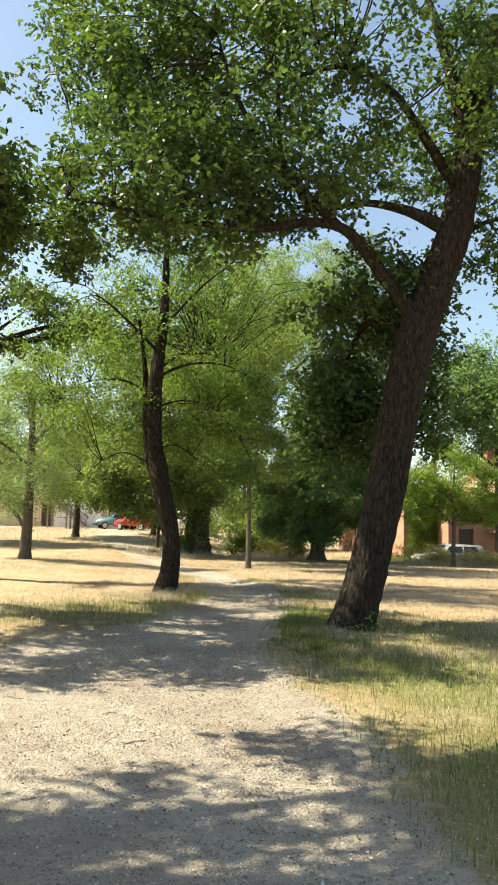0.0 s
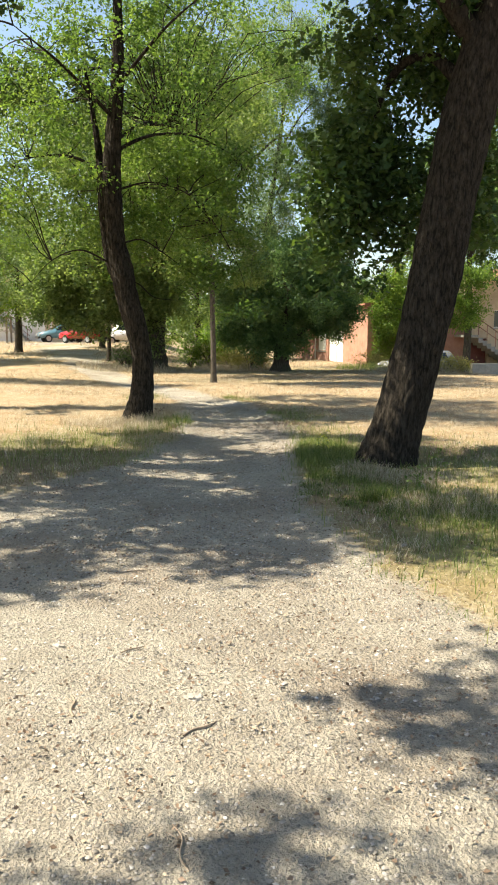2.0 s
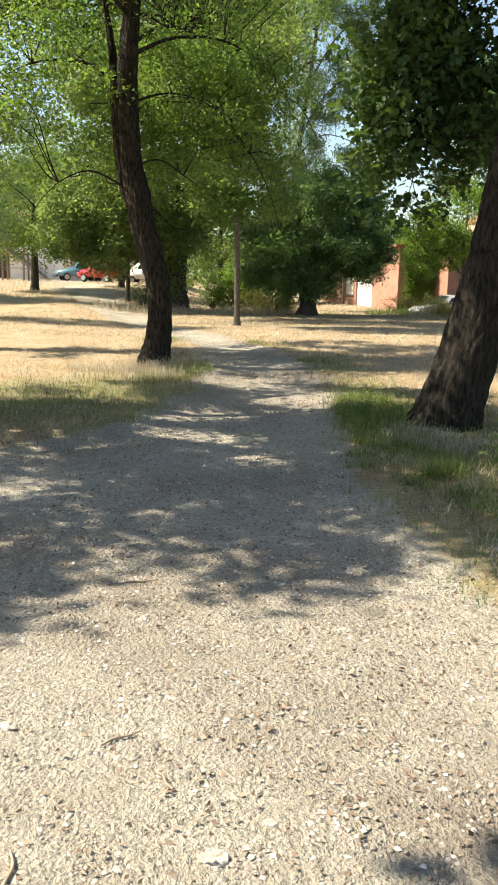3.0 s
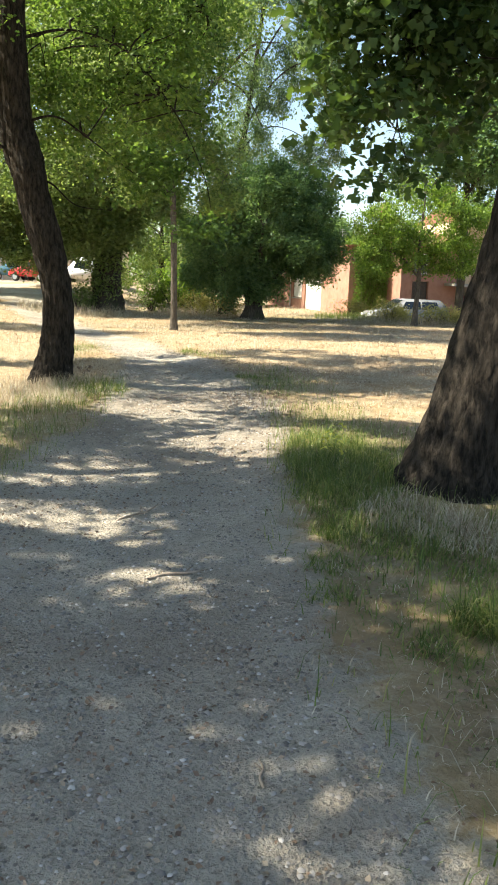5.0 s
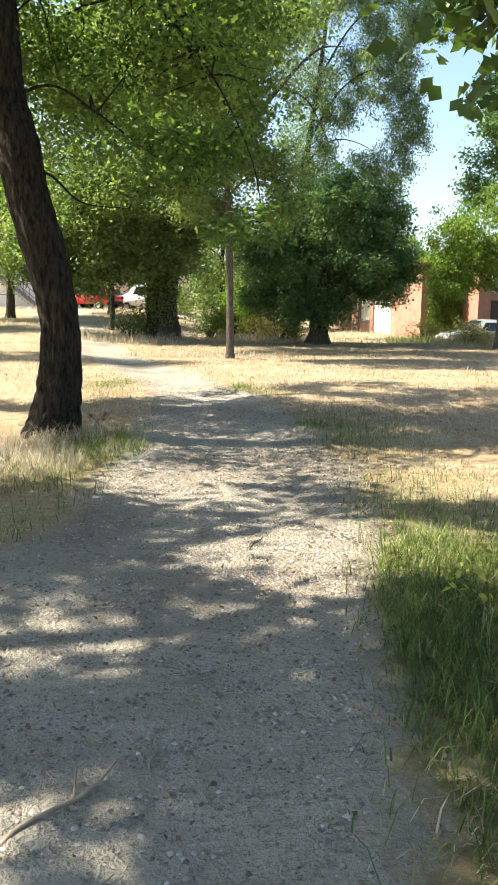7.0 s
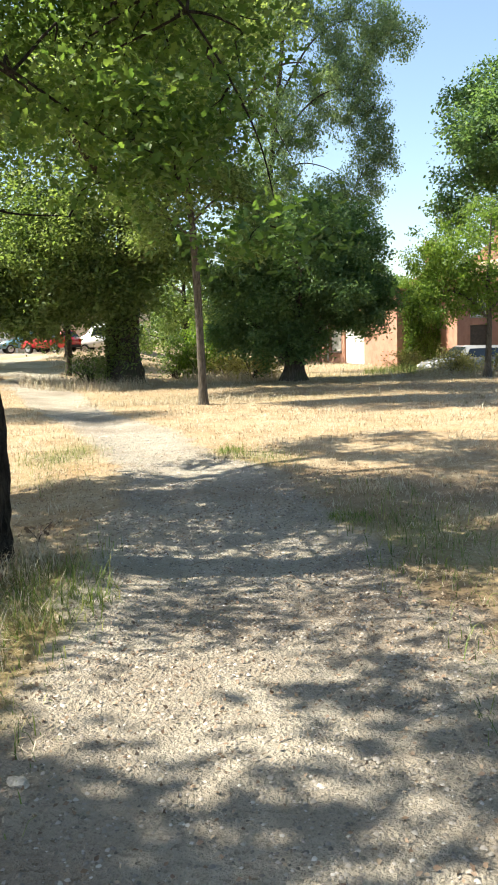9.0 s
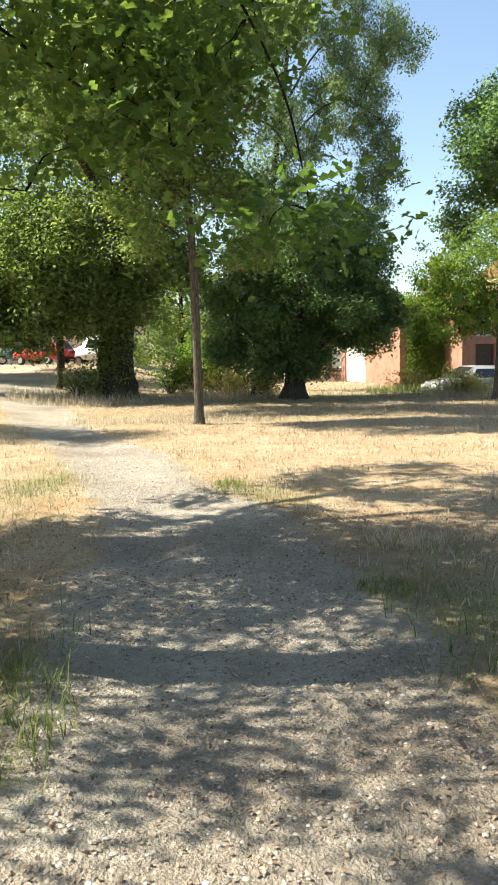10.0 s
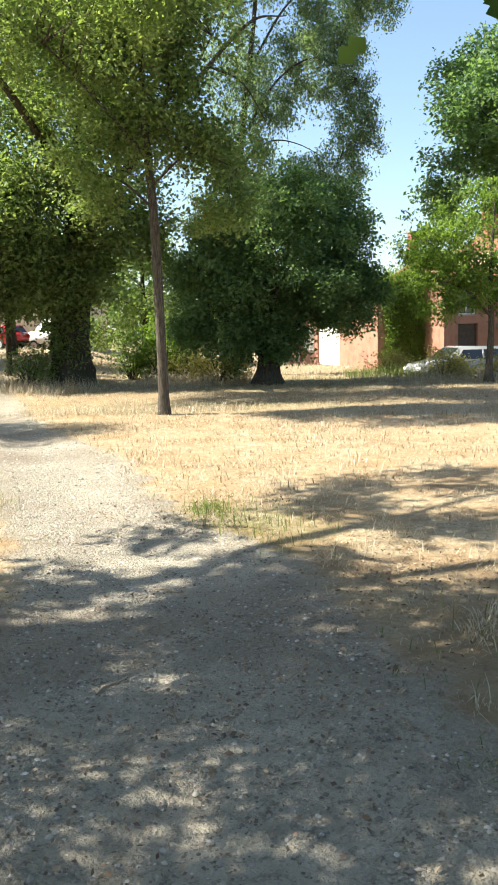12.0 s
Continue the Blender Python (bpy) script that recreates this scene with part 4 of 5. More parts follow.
def wall_with_openings(name, length, thick, h0, h1, openings, mat, parent):
    """Wall along x from 0, its outer face at y = 0, with openings (x0, x1, z0, z1) cut right through. h0, h1: height at its two ends."""
    xs = sorted({0.0, length, *[o[0] for o in openings], *[o[1] for o in openings]})
    bm = bmesh.new()

    def cell(x0, x1, za, zb, zc, zd):
        q = [bm.verts.new(c) for c in ((x0, 0, za), (x1, 0, zb), (x1, 0, zd), (x0, 0, zc), (x0, thick, za), (x1, thick, zb), (x1, thick, zd), (x0, thick, zc))]
        for f in ((0, 1, 2, 3), (5, 4, 7, 6), (4, 5, 1, 0), (3, 2, 6, 7), (1, 5, 6, 2), (4, 0, 3, 7)):
            bm.faces.new([q[i] for i in f])
    for a, b in zip(xs, xs[1:]):
        ta, tb = h0 + (h1 - h0) * a / length, h0 + (h1 - h0) * b / length
        z = -0.4
        za = zb = z
        for o in sorted([o for o in openings if o[0] <= a + 1e-6 and o[1] >= b - 1e-6], key=lambda o: o[2]):
            if o[2] > za:
                cell(a, b, za, zb, o[2], o[2])
            za = zb = o[3]
        cell(a, b, za, zb, ta, tb)
    bmesh.ops.remove_doubles(bm, verts=bm.verts[:], dist=0.0005)
    return part(name, bm, mat, parent)


def window(parent, x, z0, z1, w, y=0.08, frame_mat=None, pane_mat=None):
    fm = frame_mat or WHITE
    win = part("window", box(x - w / 2 - 0.03, x + w / 2 + 0.03, y - 0.12, y - 0.02, z0 - 0.07, z0 - 0.005, 0.01), CONCRETE, parent)
    for a, b, c, d in ((x - w / 2, x - w / 2 + 0.06, z0, z1), (x + w / 2 - 0.06, x + w / 2, z0, z1), (x - w / 2 + 0.06, x + w / 2 - 0.06, z1 - 0.06, z1), (x - w / 2 + 0.06, x + w / 2 - 0.06, z0, z0 + 0.06), (x - 0.03, x + 0.03, z0 + 0.06, z1 - 0.06)):
        part("window_frame", box(a, b, y, y + 0.06, c, d, 0.006), fm, win)
    part("pane", box(x - w / 2 + 0.06, x + w / 2 - 0.06, y + 0.025, y + 0.035, z0 + 0.06, z1 - 0.06), pane_mat or GLASS, win)
    return win


# low pink outbuilding: long wall towards the sun, end wall towards the path
AX, AY = 7.85, 54.0
ga = -0.27
ANG = math.degrees(math.atan2(-0.975, 0.22))
LA = 16.0
house_a = thing("outbuilding", (AX - 0.22 * LA, AY + 0.975 * LA, ga), "low pink rendered outbuilding with a white door", "building", turn=ANG)
wall_with_openings("wall", LA, 0.3, 2.9, 3.75, [(LA - 7.7, LA - 4.5, 0.0, 2.2), (LA - 10.1, LA - 8.2, 0.75, 2.1)], RENDER_PINK, house_a)
bm = box(LA - 7.65, LA - 4.55, 0.10, 0.16, 0.02, 2.17, 0.01)
door = part("door", bm, WHITE, house_a, "white double door")
part("door_handle", box(LA - 6.0, LA - 5.88, 0.05, 0.10, 1.0, 1.04, 0.01), METAL, door)
part("door_rail", box(LA - 6.12, LA - 6.08, 0.085, 0.10, 0.05, 2.1, 0.004), CONCRETE, door)
shut = part("shutter", box(LA - 10.05, LA - 8.25, 0.04, 0.09, 0.78, 2.07, 0.01), WHITE, house_a, "white closed shutter")
part("sill", box(LA - 10.2, LA - 8.1, -0.08, 0.10, 0.66, 0.745, 0.01), CONCRETE, house_a)
part("downpipe", box(LA - 10.6, LA - 10.5, -0.10, -0.01, 0.1, 2.9, 0.03), WHITE, house_a)
bm = box(-0.1, LA + 0.12, -0.28, 3.2, 0, 0.14, 0.02)
for v in bm.verts:
    v.co.z += 2.92 + 0.85 * v.co.x / LA + 0.05 * v.co.y
part("roof", bm, TILE, house_a)
end_a = wall_with_openings("end_wall", 2.6, 0.3, 3.72, 3.85, [], RENDER_PINK, house_a)
end_a.matrix_local = pose(LA, 0.302, 0, 0, 0, 90)
end_b = wall_with_openings("back_wall", LA, 0.3, 3.0, 3.82, [], RENDER_PINK, house_a)
end_b.matrix_local = pose(0, 2.6, 0)
part("pipe", box(LA + 0.01, LA + 0.09, 0.75, 0.83, 0.1, 3.6, 0.03), CONCRETE, house_a, "grey drainpipe")
aer = thing("aerial", (AX - 0.22 * 3.0 + 0.6, AY + 0.975 * 3.0, ga + 3.66), "thin grey television aerial on the roof", "aerial")
v, f = tube([(0, 0, 0, 0.02), (0, 0, 1.3, 0.018)], 6)
part("mast", mesh_np("mast", v, f, METAL, True), METAL, aer)
for k in range(4):
    v, f = tube([(-0.25 + 0.04 * k, 0, 0.95 + 0.1 * k, 0.008), (0.25 - 0.04 * k, 0, 0.95 + 0.1 * k, 0.008)], 5)
    part("rod", mesh_np("rod", v, f, METAL, True), METAL, aer)
ivy = thing("ivy", (AX, AY, ga), "ivy climbing over the end of the outbuilding", "climbing plant", turn=ANG)
pv = []
for k in range(10):
    x0 = 0.25
    y0 = 0.9 + k * 0.2
    pv.append(tube([(x0 - 0.15, y0, -0.1, 0.03), (x0 - 0.16, y0 + 0.1 * math.sin(k), 1.6, 0.022), (x0 - 0.15, y0 + 0.2 * math.sin(2 * k), 3.0, 0.015), (x0 - 0.2, y0, 4.3, 0.006)], 5, 12))
v, f = join_np(pv)
part("stem_growth", mesh_np("stem_growth", v, f, BARK_GREY, True), BARK_GREY, ivy)["kind"] = "stuff"
pts = np.vstack([np.stack([rng.normal(0.14, 0.06, 900), rng.uniform(0.35, 2.4, 900), rng.uniform(0.0, 4.2, 900)], 1), cloud((-0.1, 1.2, 4.1, 0.8, 1.3, 0.6), 160), cloud((-1.0, 0.5, 3.9, 1.0, 0.6, 0.3), 60), cloud((0.3, 2.2, 4.7, 0.9, 1.0, 0.9), 150), cloud((0.6, 3.0, 4.6, 1.2, 1.2, 0.9), 180)])
v, f = leaves(pts, 24, 0.14, 0.095, LEAF_PLAIN, 0.9, 1.2)
part("foliage", mesh_np("foliage", v, f, LEAF_IVY), LEAF_IVY, ivy)

# taller pink house with outside stair
BX, BY = 10.5, 52.5
house_b = thing("house", (BX, BY, ga), "two-storey pink rendered house beside the ivy", "house", turn=math.degrees(math.atan2(0.22, 0.975)))
HB = 4.1
wall_with_openings("wall", 3.4, 0.35, HB, HB, [(0.7, 1.6, 2.4, 3.5), (0.7, 1.7, 0.0, 2.0)], RENDER_PINK, house_b)
side = wall_with_openings("side_wall", 5.0, 0.35, HB, HB, [], RENDER_PINK, house_b)
side.matrix_local = pose(0.002, 5.36, 0, 0, 0, -90)
back = wall_with_openings("back_wall", 3.4, 0.35, HB, HB, [], RENDER_PINK, house_b)
back.matrix_local = pose(0, 5.37, 0)
window(house_b, 1.15, 2.4, 3.5, 0.9, 0.1)
part("door", box(0.73, 1.67, 0.14, 0.2, 0.01, 1.98, 0.01), DARK_WOOD, house_b)


def gable_roof(x0, x1, z0, z1, parent):
    bm = bmesh.new()
    for q in ((x0, -0.4, z0), (x1, -0.4, z0), (x1, 6.1, z0), (x0, 6.1, z0), (x0, 2.85, z1), (x1, 2.85, z1)):
        bm.verts.new(q)
    bm.verts.ensure_lookup_table()
    for f in ((0, 1, 5, 4), (2, 3, 4, 5), (3, 0, 4), (1, 2, 5), (3, 2, 1, 0)):
        bm.faces.new([bm.verts[i] for i in f])
    return part("roof", bm, TILE, parent)


gable_roof(-0.3, 3.4, HB - 0.02, HB + 0.75, house_b)
ch = part("chimney", box(0.25, 0.67, 3.6, 4.02, 4.5, 6.4, 0.02), BRICK, house_b)
part("chimney_cap", box(0.19, 0.73, 3.54, 4.08, 6.405, 6.49, 0.02), CONCRETE, ch)

# beige house adjoining it, with the outside stair
house_d = thing("house", (BX + 3.45 * 0.975, BY + 3.45 * 0.22, ga), "two-storey pale beige house with an outside stair", "house", turn=math.degrees(math.atan2(0.22, 0.975)))
HD = 5.4
wall_with_openings("wall", 11.0, 0.35, HD, HD, [(1.9, 2.9, 2.4, 3.5), (5.1, 6.1, 2.4, 3.5), (8.2, 9.2, 2.4, 3.5), (0.3, 1.5, 0.0, 1.75), (6.8, 7.8, 0.0, 2.05)], RENDER_BEIGE, house_d)
for dx, off in ((0.002, 5.36), (10.64, 5.355)):
    wall_with_openings("side_wall", 4.99, 0.35, HD, HD, [], RENDER_BEIGE, house_d).matrix_local = pose(dx, off, 0, 0, 0, -90)
wall_with_openings("back_wall", 11.0, 0.35, HD, HD, [], RENDER_BEIGE, house_d).matrix_local = pose(0, 5.37, 0)
for x in (2.4, 5.6, 8.7):
    window(house_d, x, 2.4, 3.5, 1.0, 0.1)
part("door", box(0.33, 1.47, 0.14, 0.2, 0.01, 1.72, 0.01), DARK_RED, house_d, "dark red door under the stair")
part("door", box(6.83, 7.77, 0.14, 0.2, 0.01, 2.02, 0.01), DARK_WOOD, house_d)
gable_roof(-0.02, 11.3, HD - 0.02, HD + 0.85, house_d)
ch = part("chimney", box(0.7, 1.3, 3.2, 3.8, 5.9, 7.6, 0.02), BRICK, house_d)
part("chimney_cap", box(0.64, 1.36, 3.14, 3.86, 7.605, 7.69, 0.02), CONCRETE, ch)


def stair(parent, x0, x1, z0, z1, y0, y1, steps, down_right=True):
    """Outside stair along a facade, with stringer wall and railing."""
    st = part("stair", box(x0 - 1.0, x0, y0, y1, z1 - 0.16, z1, 0.01), CONCRETE, parent, "outside concrete stair")
    for k in range(steps):
        a = x0 + (x1 - x0) * k / steps
        b = x0 + (x1 - x0) * (k + 1) / steps
        z = z1 + (z0 - z1) * (k + 1) / steps
        part("step", box(min(a, b) + 0.002, max(a, b), y0, y1, z - 0.30, z, 0.006), CONCRETE, st)
    v, f = tube([(x0 - 1.0, y0 + 0.04, z1 + 0.95, 0.035), (x0, y0 + 0.04, z1 + 0.95, 0.035), (x1, y0 + 0.04, z0 + 0.95, 0.035)], 8)
    part("handrail", mesh_np("handrail", v, f, RAIL_BROWN, True), RAIL_BROWN, st, "brown handrail")
    v, f = tube([(x0 - 1.0, y0 + 0.04, z1 + 0.5, 0.025), (x0, y0 + 0.04, z1 + 0.5, 0.025), (x1, y0 + 0.04, z0 + 0.5, 0.025)], 8)
    part("rail", mesh_np("rail", v, f, RAIL_BROWN, True), RAIL_BROWN, st, "brown lower rail")
    for k in range(0, steps + 1, 2):
        a = x0 + (x1 - x0) * k / steps
        z = z1 + (z0 - z1) * k / steps
        part("baluster", box(a - 0.02, a + 0.02, y0 + 0.02, y0 + 0.06, z - 0.04, z + 0.95), RAIL_BROWN, st)
    return st


stair(house_d, 0.2, 3.4, 0.0, 1.95, -1.25, -0.02, 11)

# pale house with stair at the far end of the path
gc = float(height(-20, 74))
house_c = thing("house", (-34.0, 76.0, gc), "long pale beige house with white stair wall", "house", turn=-3)
wall_with_openings("wall", 26.0, 0.35, 6.2, 6.2, [(3, 4.2, 1.0, 2.3), (8, 9.2, 1.0, 2.3), (10.4, 11.6, 0, 2.2), (18.2, 19.2, 0.7, 2.0), (22.6, 23.7, 1.0, 2.3), (8, 9.2, 3.9, 5.2), (14, 15.2, 3.9, 5.2), (20, 21.2, 3.9, 5.2)], RENDER_BEIGE, house_c)
for x, z0, z1, w in ((3.6, 1, 2.3, 1.2), (8.6, 1, 2.3, 1.2), (18.7, 0.7, 2.0, 1.0), (23.15, 1.0, 2.3, 1.1), (8.6, 3.9, 5.2, 1.2), (14.6, 3.9, 5.2, 1.2), (20.6, 3.9, 5.2, 1.2)):
    window(house_c, x, z0, z1, w, 0.1, DARK_WOOD)
part("door", box(10.43, 11.57, 0.14, 0.2, 0.01, 2.17, 0.01), DARK_WOOD, house_c)
part("whitewash", box(11.7, 16.4, -0.012, -0.003, -0.1, 3.6), WHITE, house_c, "whitewashed stair wall")
part("downpipe", box(16.9, 17.02, -0.12, -0.01, 0.0, 6.1, 0.03), WHITE, house_c, "white downpipe")
stair(house_c, 11.9, 15.4, 0.0, 2.7, -1.2, -0.02, 15)
sidec = wall_with_openings("side_wall", 8.0, 0.35, 6.2, 6.2, [], RENDER_BEIGE, house_c)
sidec.matrix_local = pose(26.0, 0.003, 0, 0, 0, 90)
bm = bmesh.new()
for q in ((-0.4, -0.5, 6.18), (26.4, -0.5, 6.18), (26.4, 8.6, 6.18), (-0.4, 8.6, 6.18), (-0.4, 4.0, 8.0), (26.4, 4.0, 8.0)):
    bm.verts.new(q)
bm.verts.ensure_lookup_table()
for f in ((0, 1, 5, 4), (2, 3, 4, 5), (3, 0, 4), (1, 2, 5), (3, 2, 1, 0)):
    bm.faces.new([bm.verts[i] for i in f])
part("roof", bm, TILE, house_c)

# ---- parked cars ----


def car(name, loc, turn, paint, label, van=False, estate=False):
    c = thing(name, loc, label, "car" if not van else "van", turn=turn)
    w = 0.86
    if van:
        low = [(-2.2, 0.35), (-2.25, 1.0), (-2.15, 1.9), (1.0, 1.95), (1.55, 1.2), (2.2, 1.0), (2.3, 0.4)]
    elif estate:
        low = [(-2.05, 0.35), (-2.12, 0.8), (-1.95, 0.98), (-1.6, 1.44), (0.3, 1.48), (1.0, 0.98), (1.9, 0.82), (2.05, 0.38)]
    else:
        low = [(-1.85, 0.34), (-1.95, 0.75), (-1.85, 0.95), (-1.5, 1.42), (0.2, 1.46), (0.95, 0.95), (1.75, 0.80), (1.9, 0.36)]
    bm = bmesh.new()
    rings = []
    for s, inset in ((-1, 0.0), (1, 0.0)):
        rings.append([bm.verts.new((x, s * (w - (0.14 * max(0, z - 0.95) / 0.5)), z)) for x, z in low])
    bm.faces.new(rings[0][::-1])
    bm.faces.new(rings[1])
    n = len(low)
    for i in range(n):
        bm.faces.new((rings[0][i], rings[0][(i + 1) % n], rings[1][(i + 1) % n], rings[1][i]))
    bmesh.ops.recalc_face_normals(bm, faces=bm.faces[:])
    bmesh.ops.bevel(bm, geom=bm.edges[:], offset=0.06, segments=3, affect="EDGES", clamp_overlap=True)
    for f in bm.faces:
        f.smooth = True
    part("body", bm, paint, c)
    if van:
        side_x, zs, ze, tops = [(-0.1, 0.9)], 1.15, 1.7, (1.1, 1.62)
    else:
        side_x, zs, ze, tops = [(-1.45, -0.55), (-0.47, 0.30)], 0.98, 1.34, None
    for s in (-1, 1):
        for a, b in side_x:
            q = bmesh.new()
            yy0, yy1 = s * (w - 0.005), s * (w - 0.115)
            vs = [q.verts.new(p) for p in ((a, yy0, zs), (b + (0.25 if b > 0.2 else 0), yy0, zs), (b, yy1, ze), (a + (0.12 if a < -1 else 0), yy1, ze))]
            q.faces.new(vs if s < 0 else vs[::-1])
            ex = bmesh.ops.extrude_face_region(q, geom=q.faces[:])
            bmesh.ops.translate(q, vec=(0, s * 0.018, 0.004), verts=[g for g in ex["geom"] if isinstance(g, bmesh.types.BMVert)])
            part("side_window", q, GLASS, c)
    xw0, zw0, xw1, zw1 = (1.52, 1.25, 1.05, 1.86) if van else ((0.97, 1.02, 0.38, 1.42) if estate else (0.92, 0.99, 0.27, 1.40))
    q = bmesh.new()
    vs = [q.verts.new(p) for p in ((xw0 + 0.03, -0.72, zw0), (xw0 + 0.03, 0.72, zw0), (xw1 + 0.03, 0.62, zw1), (xw1 + 0.03, -0.62, zw1))]
    q.faces.new(vs)
    part("windscreen", q, GLASS, c)
    xr0, zr0, xr1, zr1 = (-2.22, 1.2, -2.17, 1.75) if van else ((-1.96, 1.02, -1.66, 1.38) if estate else (-1.83, 1.0, -1.56, 1.36))
    q = bmesh.new()
    vs = [q.verts.new(p) for p in ((xr0 - 0.03, -0.68, zr0), (xr0 - 0.03, 0.68, zr0), (xr1 - 0.03, 0.60, zr1), (xr1 - 0.03, -0.60, zr1))]
    q.faces.new(vs[::-1])
    part("rear_window", q, GLASS, c)
    fx, rx = low[-1][0], low[0][0]
    for s in (-1, 1):
        part("headlight", box(fx - 0.14, fx + 0.0, s * 0.62 - 0.17, s * 0.62 + 0.17, 0.58, 0.72, 0.03), LAMP_CLEAR, c)
        part("tail_light", box(rx - 0.12, rx + 0.02, s * 0.70 - 0.12, s * 0.70 + 0.12, 0.68, 0.88, 0.03), LAMP_RED, c)
    part("bumper", box(rx - 0.13, rx + 0.1, -0.8, 0.8, 0.32, 0.5, 0.05), RUBBER, c)
    part("bumper", box(fx - 0.1, fx + 0.1, -0.8, 0.8, 0.30, 0.48, 0.05), RUBBER, c)
    for x in (fx - 0.72, rx + 0.72):
        for s in (-1, 1):
            q = bmesh.new()
            bmesh.ops.create_cone(q, cap_ends=True, segments=28, radius1=0.31, radius2=0.31, depth=0.2)
            bmesh.ops.bevel(q, geom=[e for e in q.edges if abs(e.verts[0].co.z - e.verts[1].co.z) < 1e-4], offset=0.03, segments=2, affect="EDGES")
            bmesh.ops.rotate(q, matrix=Matrix.Rotation(radians(90), 3, "X"), verts=q.verts)
            bmesh.ops.translate(q, vec=(x, s * (w - 0.08), 0.31), verts=q.verts)
            wh = part("wheel", q, RUBBER, c)
            q = bmesh.new()
            bmesh.ops.create_cone(q, cap_ends=True, segments=20, radius1=0.2, radius2=0.17, depth=0.03)
            bmesh.ops.rotate(q, matrix=Matrix.Rotation(radians(90 * s), 3, "X"), verts=q.verts)
            bmesh.ops.translate(q, vec=(x, s * (w + 0.03), 0.31), verts=q.verts)
            part("rim", q, METAL, wh)
    return c


def at_ground(x, y, dz=0.0):
    return (x, y, float(height(x, y)) + dz)


car("hatchback_car", at_ground(-12.5, 66.5), 150, CAR_RED, "small red hatchback parked by the pale house")
car("delivery_van", at_ground(-8.9, 68.5), 178, CAR_WHITE, "white van parked beside the red car", van=True)
car("hatchback_car", at_ground(-15.2, 70.5), 205, CAR_BLUE, "dark blue-green car parked in front of the pale house")
car("estate_car", at_ground(9.75, 47.9), 190, CAR_GREY, "silver grey car parked behind the undergrowth", estate=True)

# timber shelter in front of the pale house
sh = thing("timber_shelter", at_ground(-19.0, 66.0), "small weathered timber shelter in the grass", "shelter")
for x in (-0.8, 0.8):
    for y in (-0.6, 0.6):
        part("post", box(x - 0.06, x + 0.06, y - 0.06, y + 0.06, -0.1, 1.9, 0.01), WOOD_GREY, sh)
part("roof", box(-1.05, 1.05, -0.85, 0.85, 1.905, 2.0, 0.02), WOOD_GREY, sh)
part("shelf", box(-0.73, 0.73, -0.53, 0.53, 0.9, 0.95, 0.01), WOOD_GREY, sh)

# low wall by the stair
part_wall = thing("garden_wall", (11.6, 43.5, -0.27), "low rough grey garden wall", "wall", turn=4)
part("wall_body", box(0, 9.0, 0, 0.35, -0.2, 0.5, 0.04), CONCRETE, part_wall)

# ---- loose things on the ground ----


def rock(x, y, s, label):
    bm = bmesh.new()
    bmesh.ops.create_icosphere(bm, subdivisions=3, radius=1)
    for v in bm.verts:
        v.co *= 1 + 0.55 * noise.noise(v.co * 1.5 + Vector((x, y, 0))) + 0.10 * noise.noise(v.co * 4)
        v.co = Vector((v.co.x * s, v.co.y * s * 0.7, v.co.z * s * 0.34))
    me = bpy.data.meshes.new("rock")
    bm.to_mesh(me)
    bm.free()
    me.materials.append(ROCK)
    ob = new("rock", me)
    ob.matrix_world = pose(x, y, float(top_z(x, y)) + s * 0.08, 0, 0, 40 * x)
    tagged(ob, label, "rock", "loose rocks")


rock(1.3, 8.8, 0.03, "pale broken stone in the thin grass")
rock(-0.15, 6.3, 0.042, "pale flat stone on the gravel")
rock(-0.9, 6.9, 0.035, "pale flat stone on the gravel")
rock(-0.9, 15.6, 0.04, "pale stone at the path edge")
rock(0.0, 6.45, 0.022, "small pale stone on the gravel")
rock(3.5, 45.0, 0.16, "pale stone under the dark tree")


def stick(x, y, length, turn, r=0.008, bend=0.06, label="dry bare twig lying on the gravel"):
    z = float(top_z(x, y)) + r * 0.8
    pts = [(-length / 2, 0, 0, r), (-length * 0.2, bend * length, 0.004, r * 0.95), (length * 0.15, -bend * length * 0.5, 0.006, r * 0.8), (length / 2, bend * length * 0.6, 0.002, r * 0.4)]
    pieces = [tube(pts, 7, 14, 0.12, 0, x)]
    pieces.append(tube([(length * 0.1, 0, 0.004, r * 0.6), (length * 0.22, length * 0.10, 0.012, r * 0.4), (length * 0.3, length * 0.16, 0.01, r * 0.2)], 5, 6))
    v, f = join_np(pieces)
    ob = new("twig", mesh_np("twig", v, f, WOOD_GREY, True))
    ob.matrix_world = pose(x, y, z, 0, 0, turn)
    tagged(ob, label, "twig", "fallen twigs")


stick(-0.25, 12.25, 0.55, 62)
stick(0.05, 11.2, 0.32, 25, 0.008)
stick(-0.1, 6.0, 0.18, 40, 0.005)
for k in range(34):
    sx, sy = rng.uniform(-1.6, 1.0), rng.uniform(5, 24)
    if path_depth(sx, sy) > 0.1:
        stick(sx, sy, rng.uniform(0.08, 0.26), rng.uniform(0, 180), rng.uniform(0.003, 0.006))

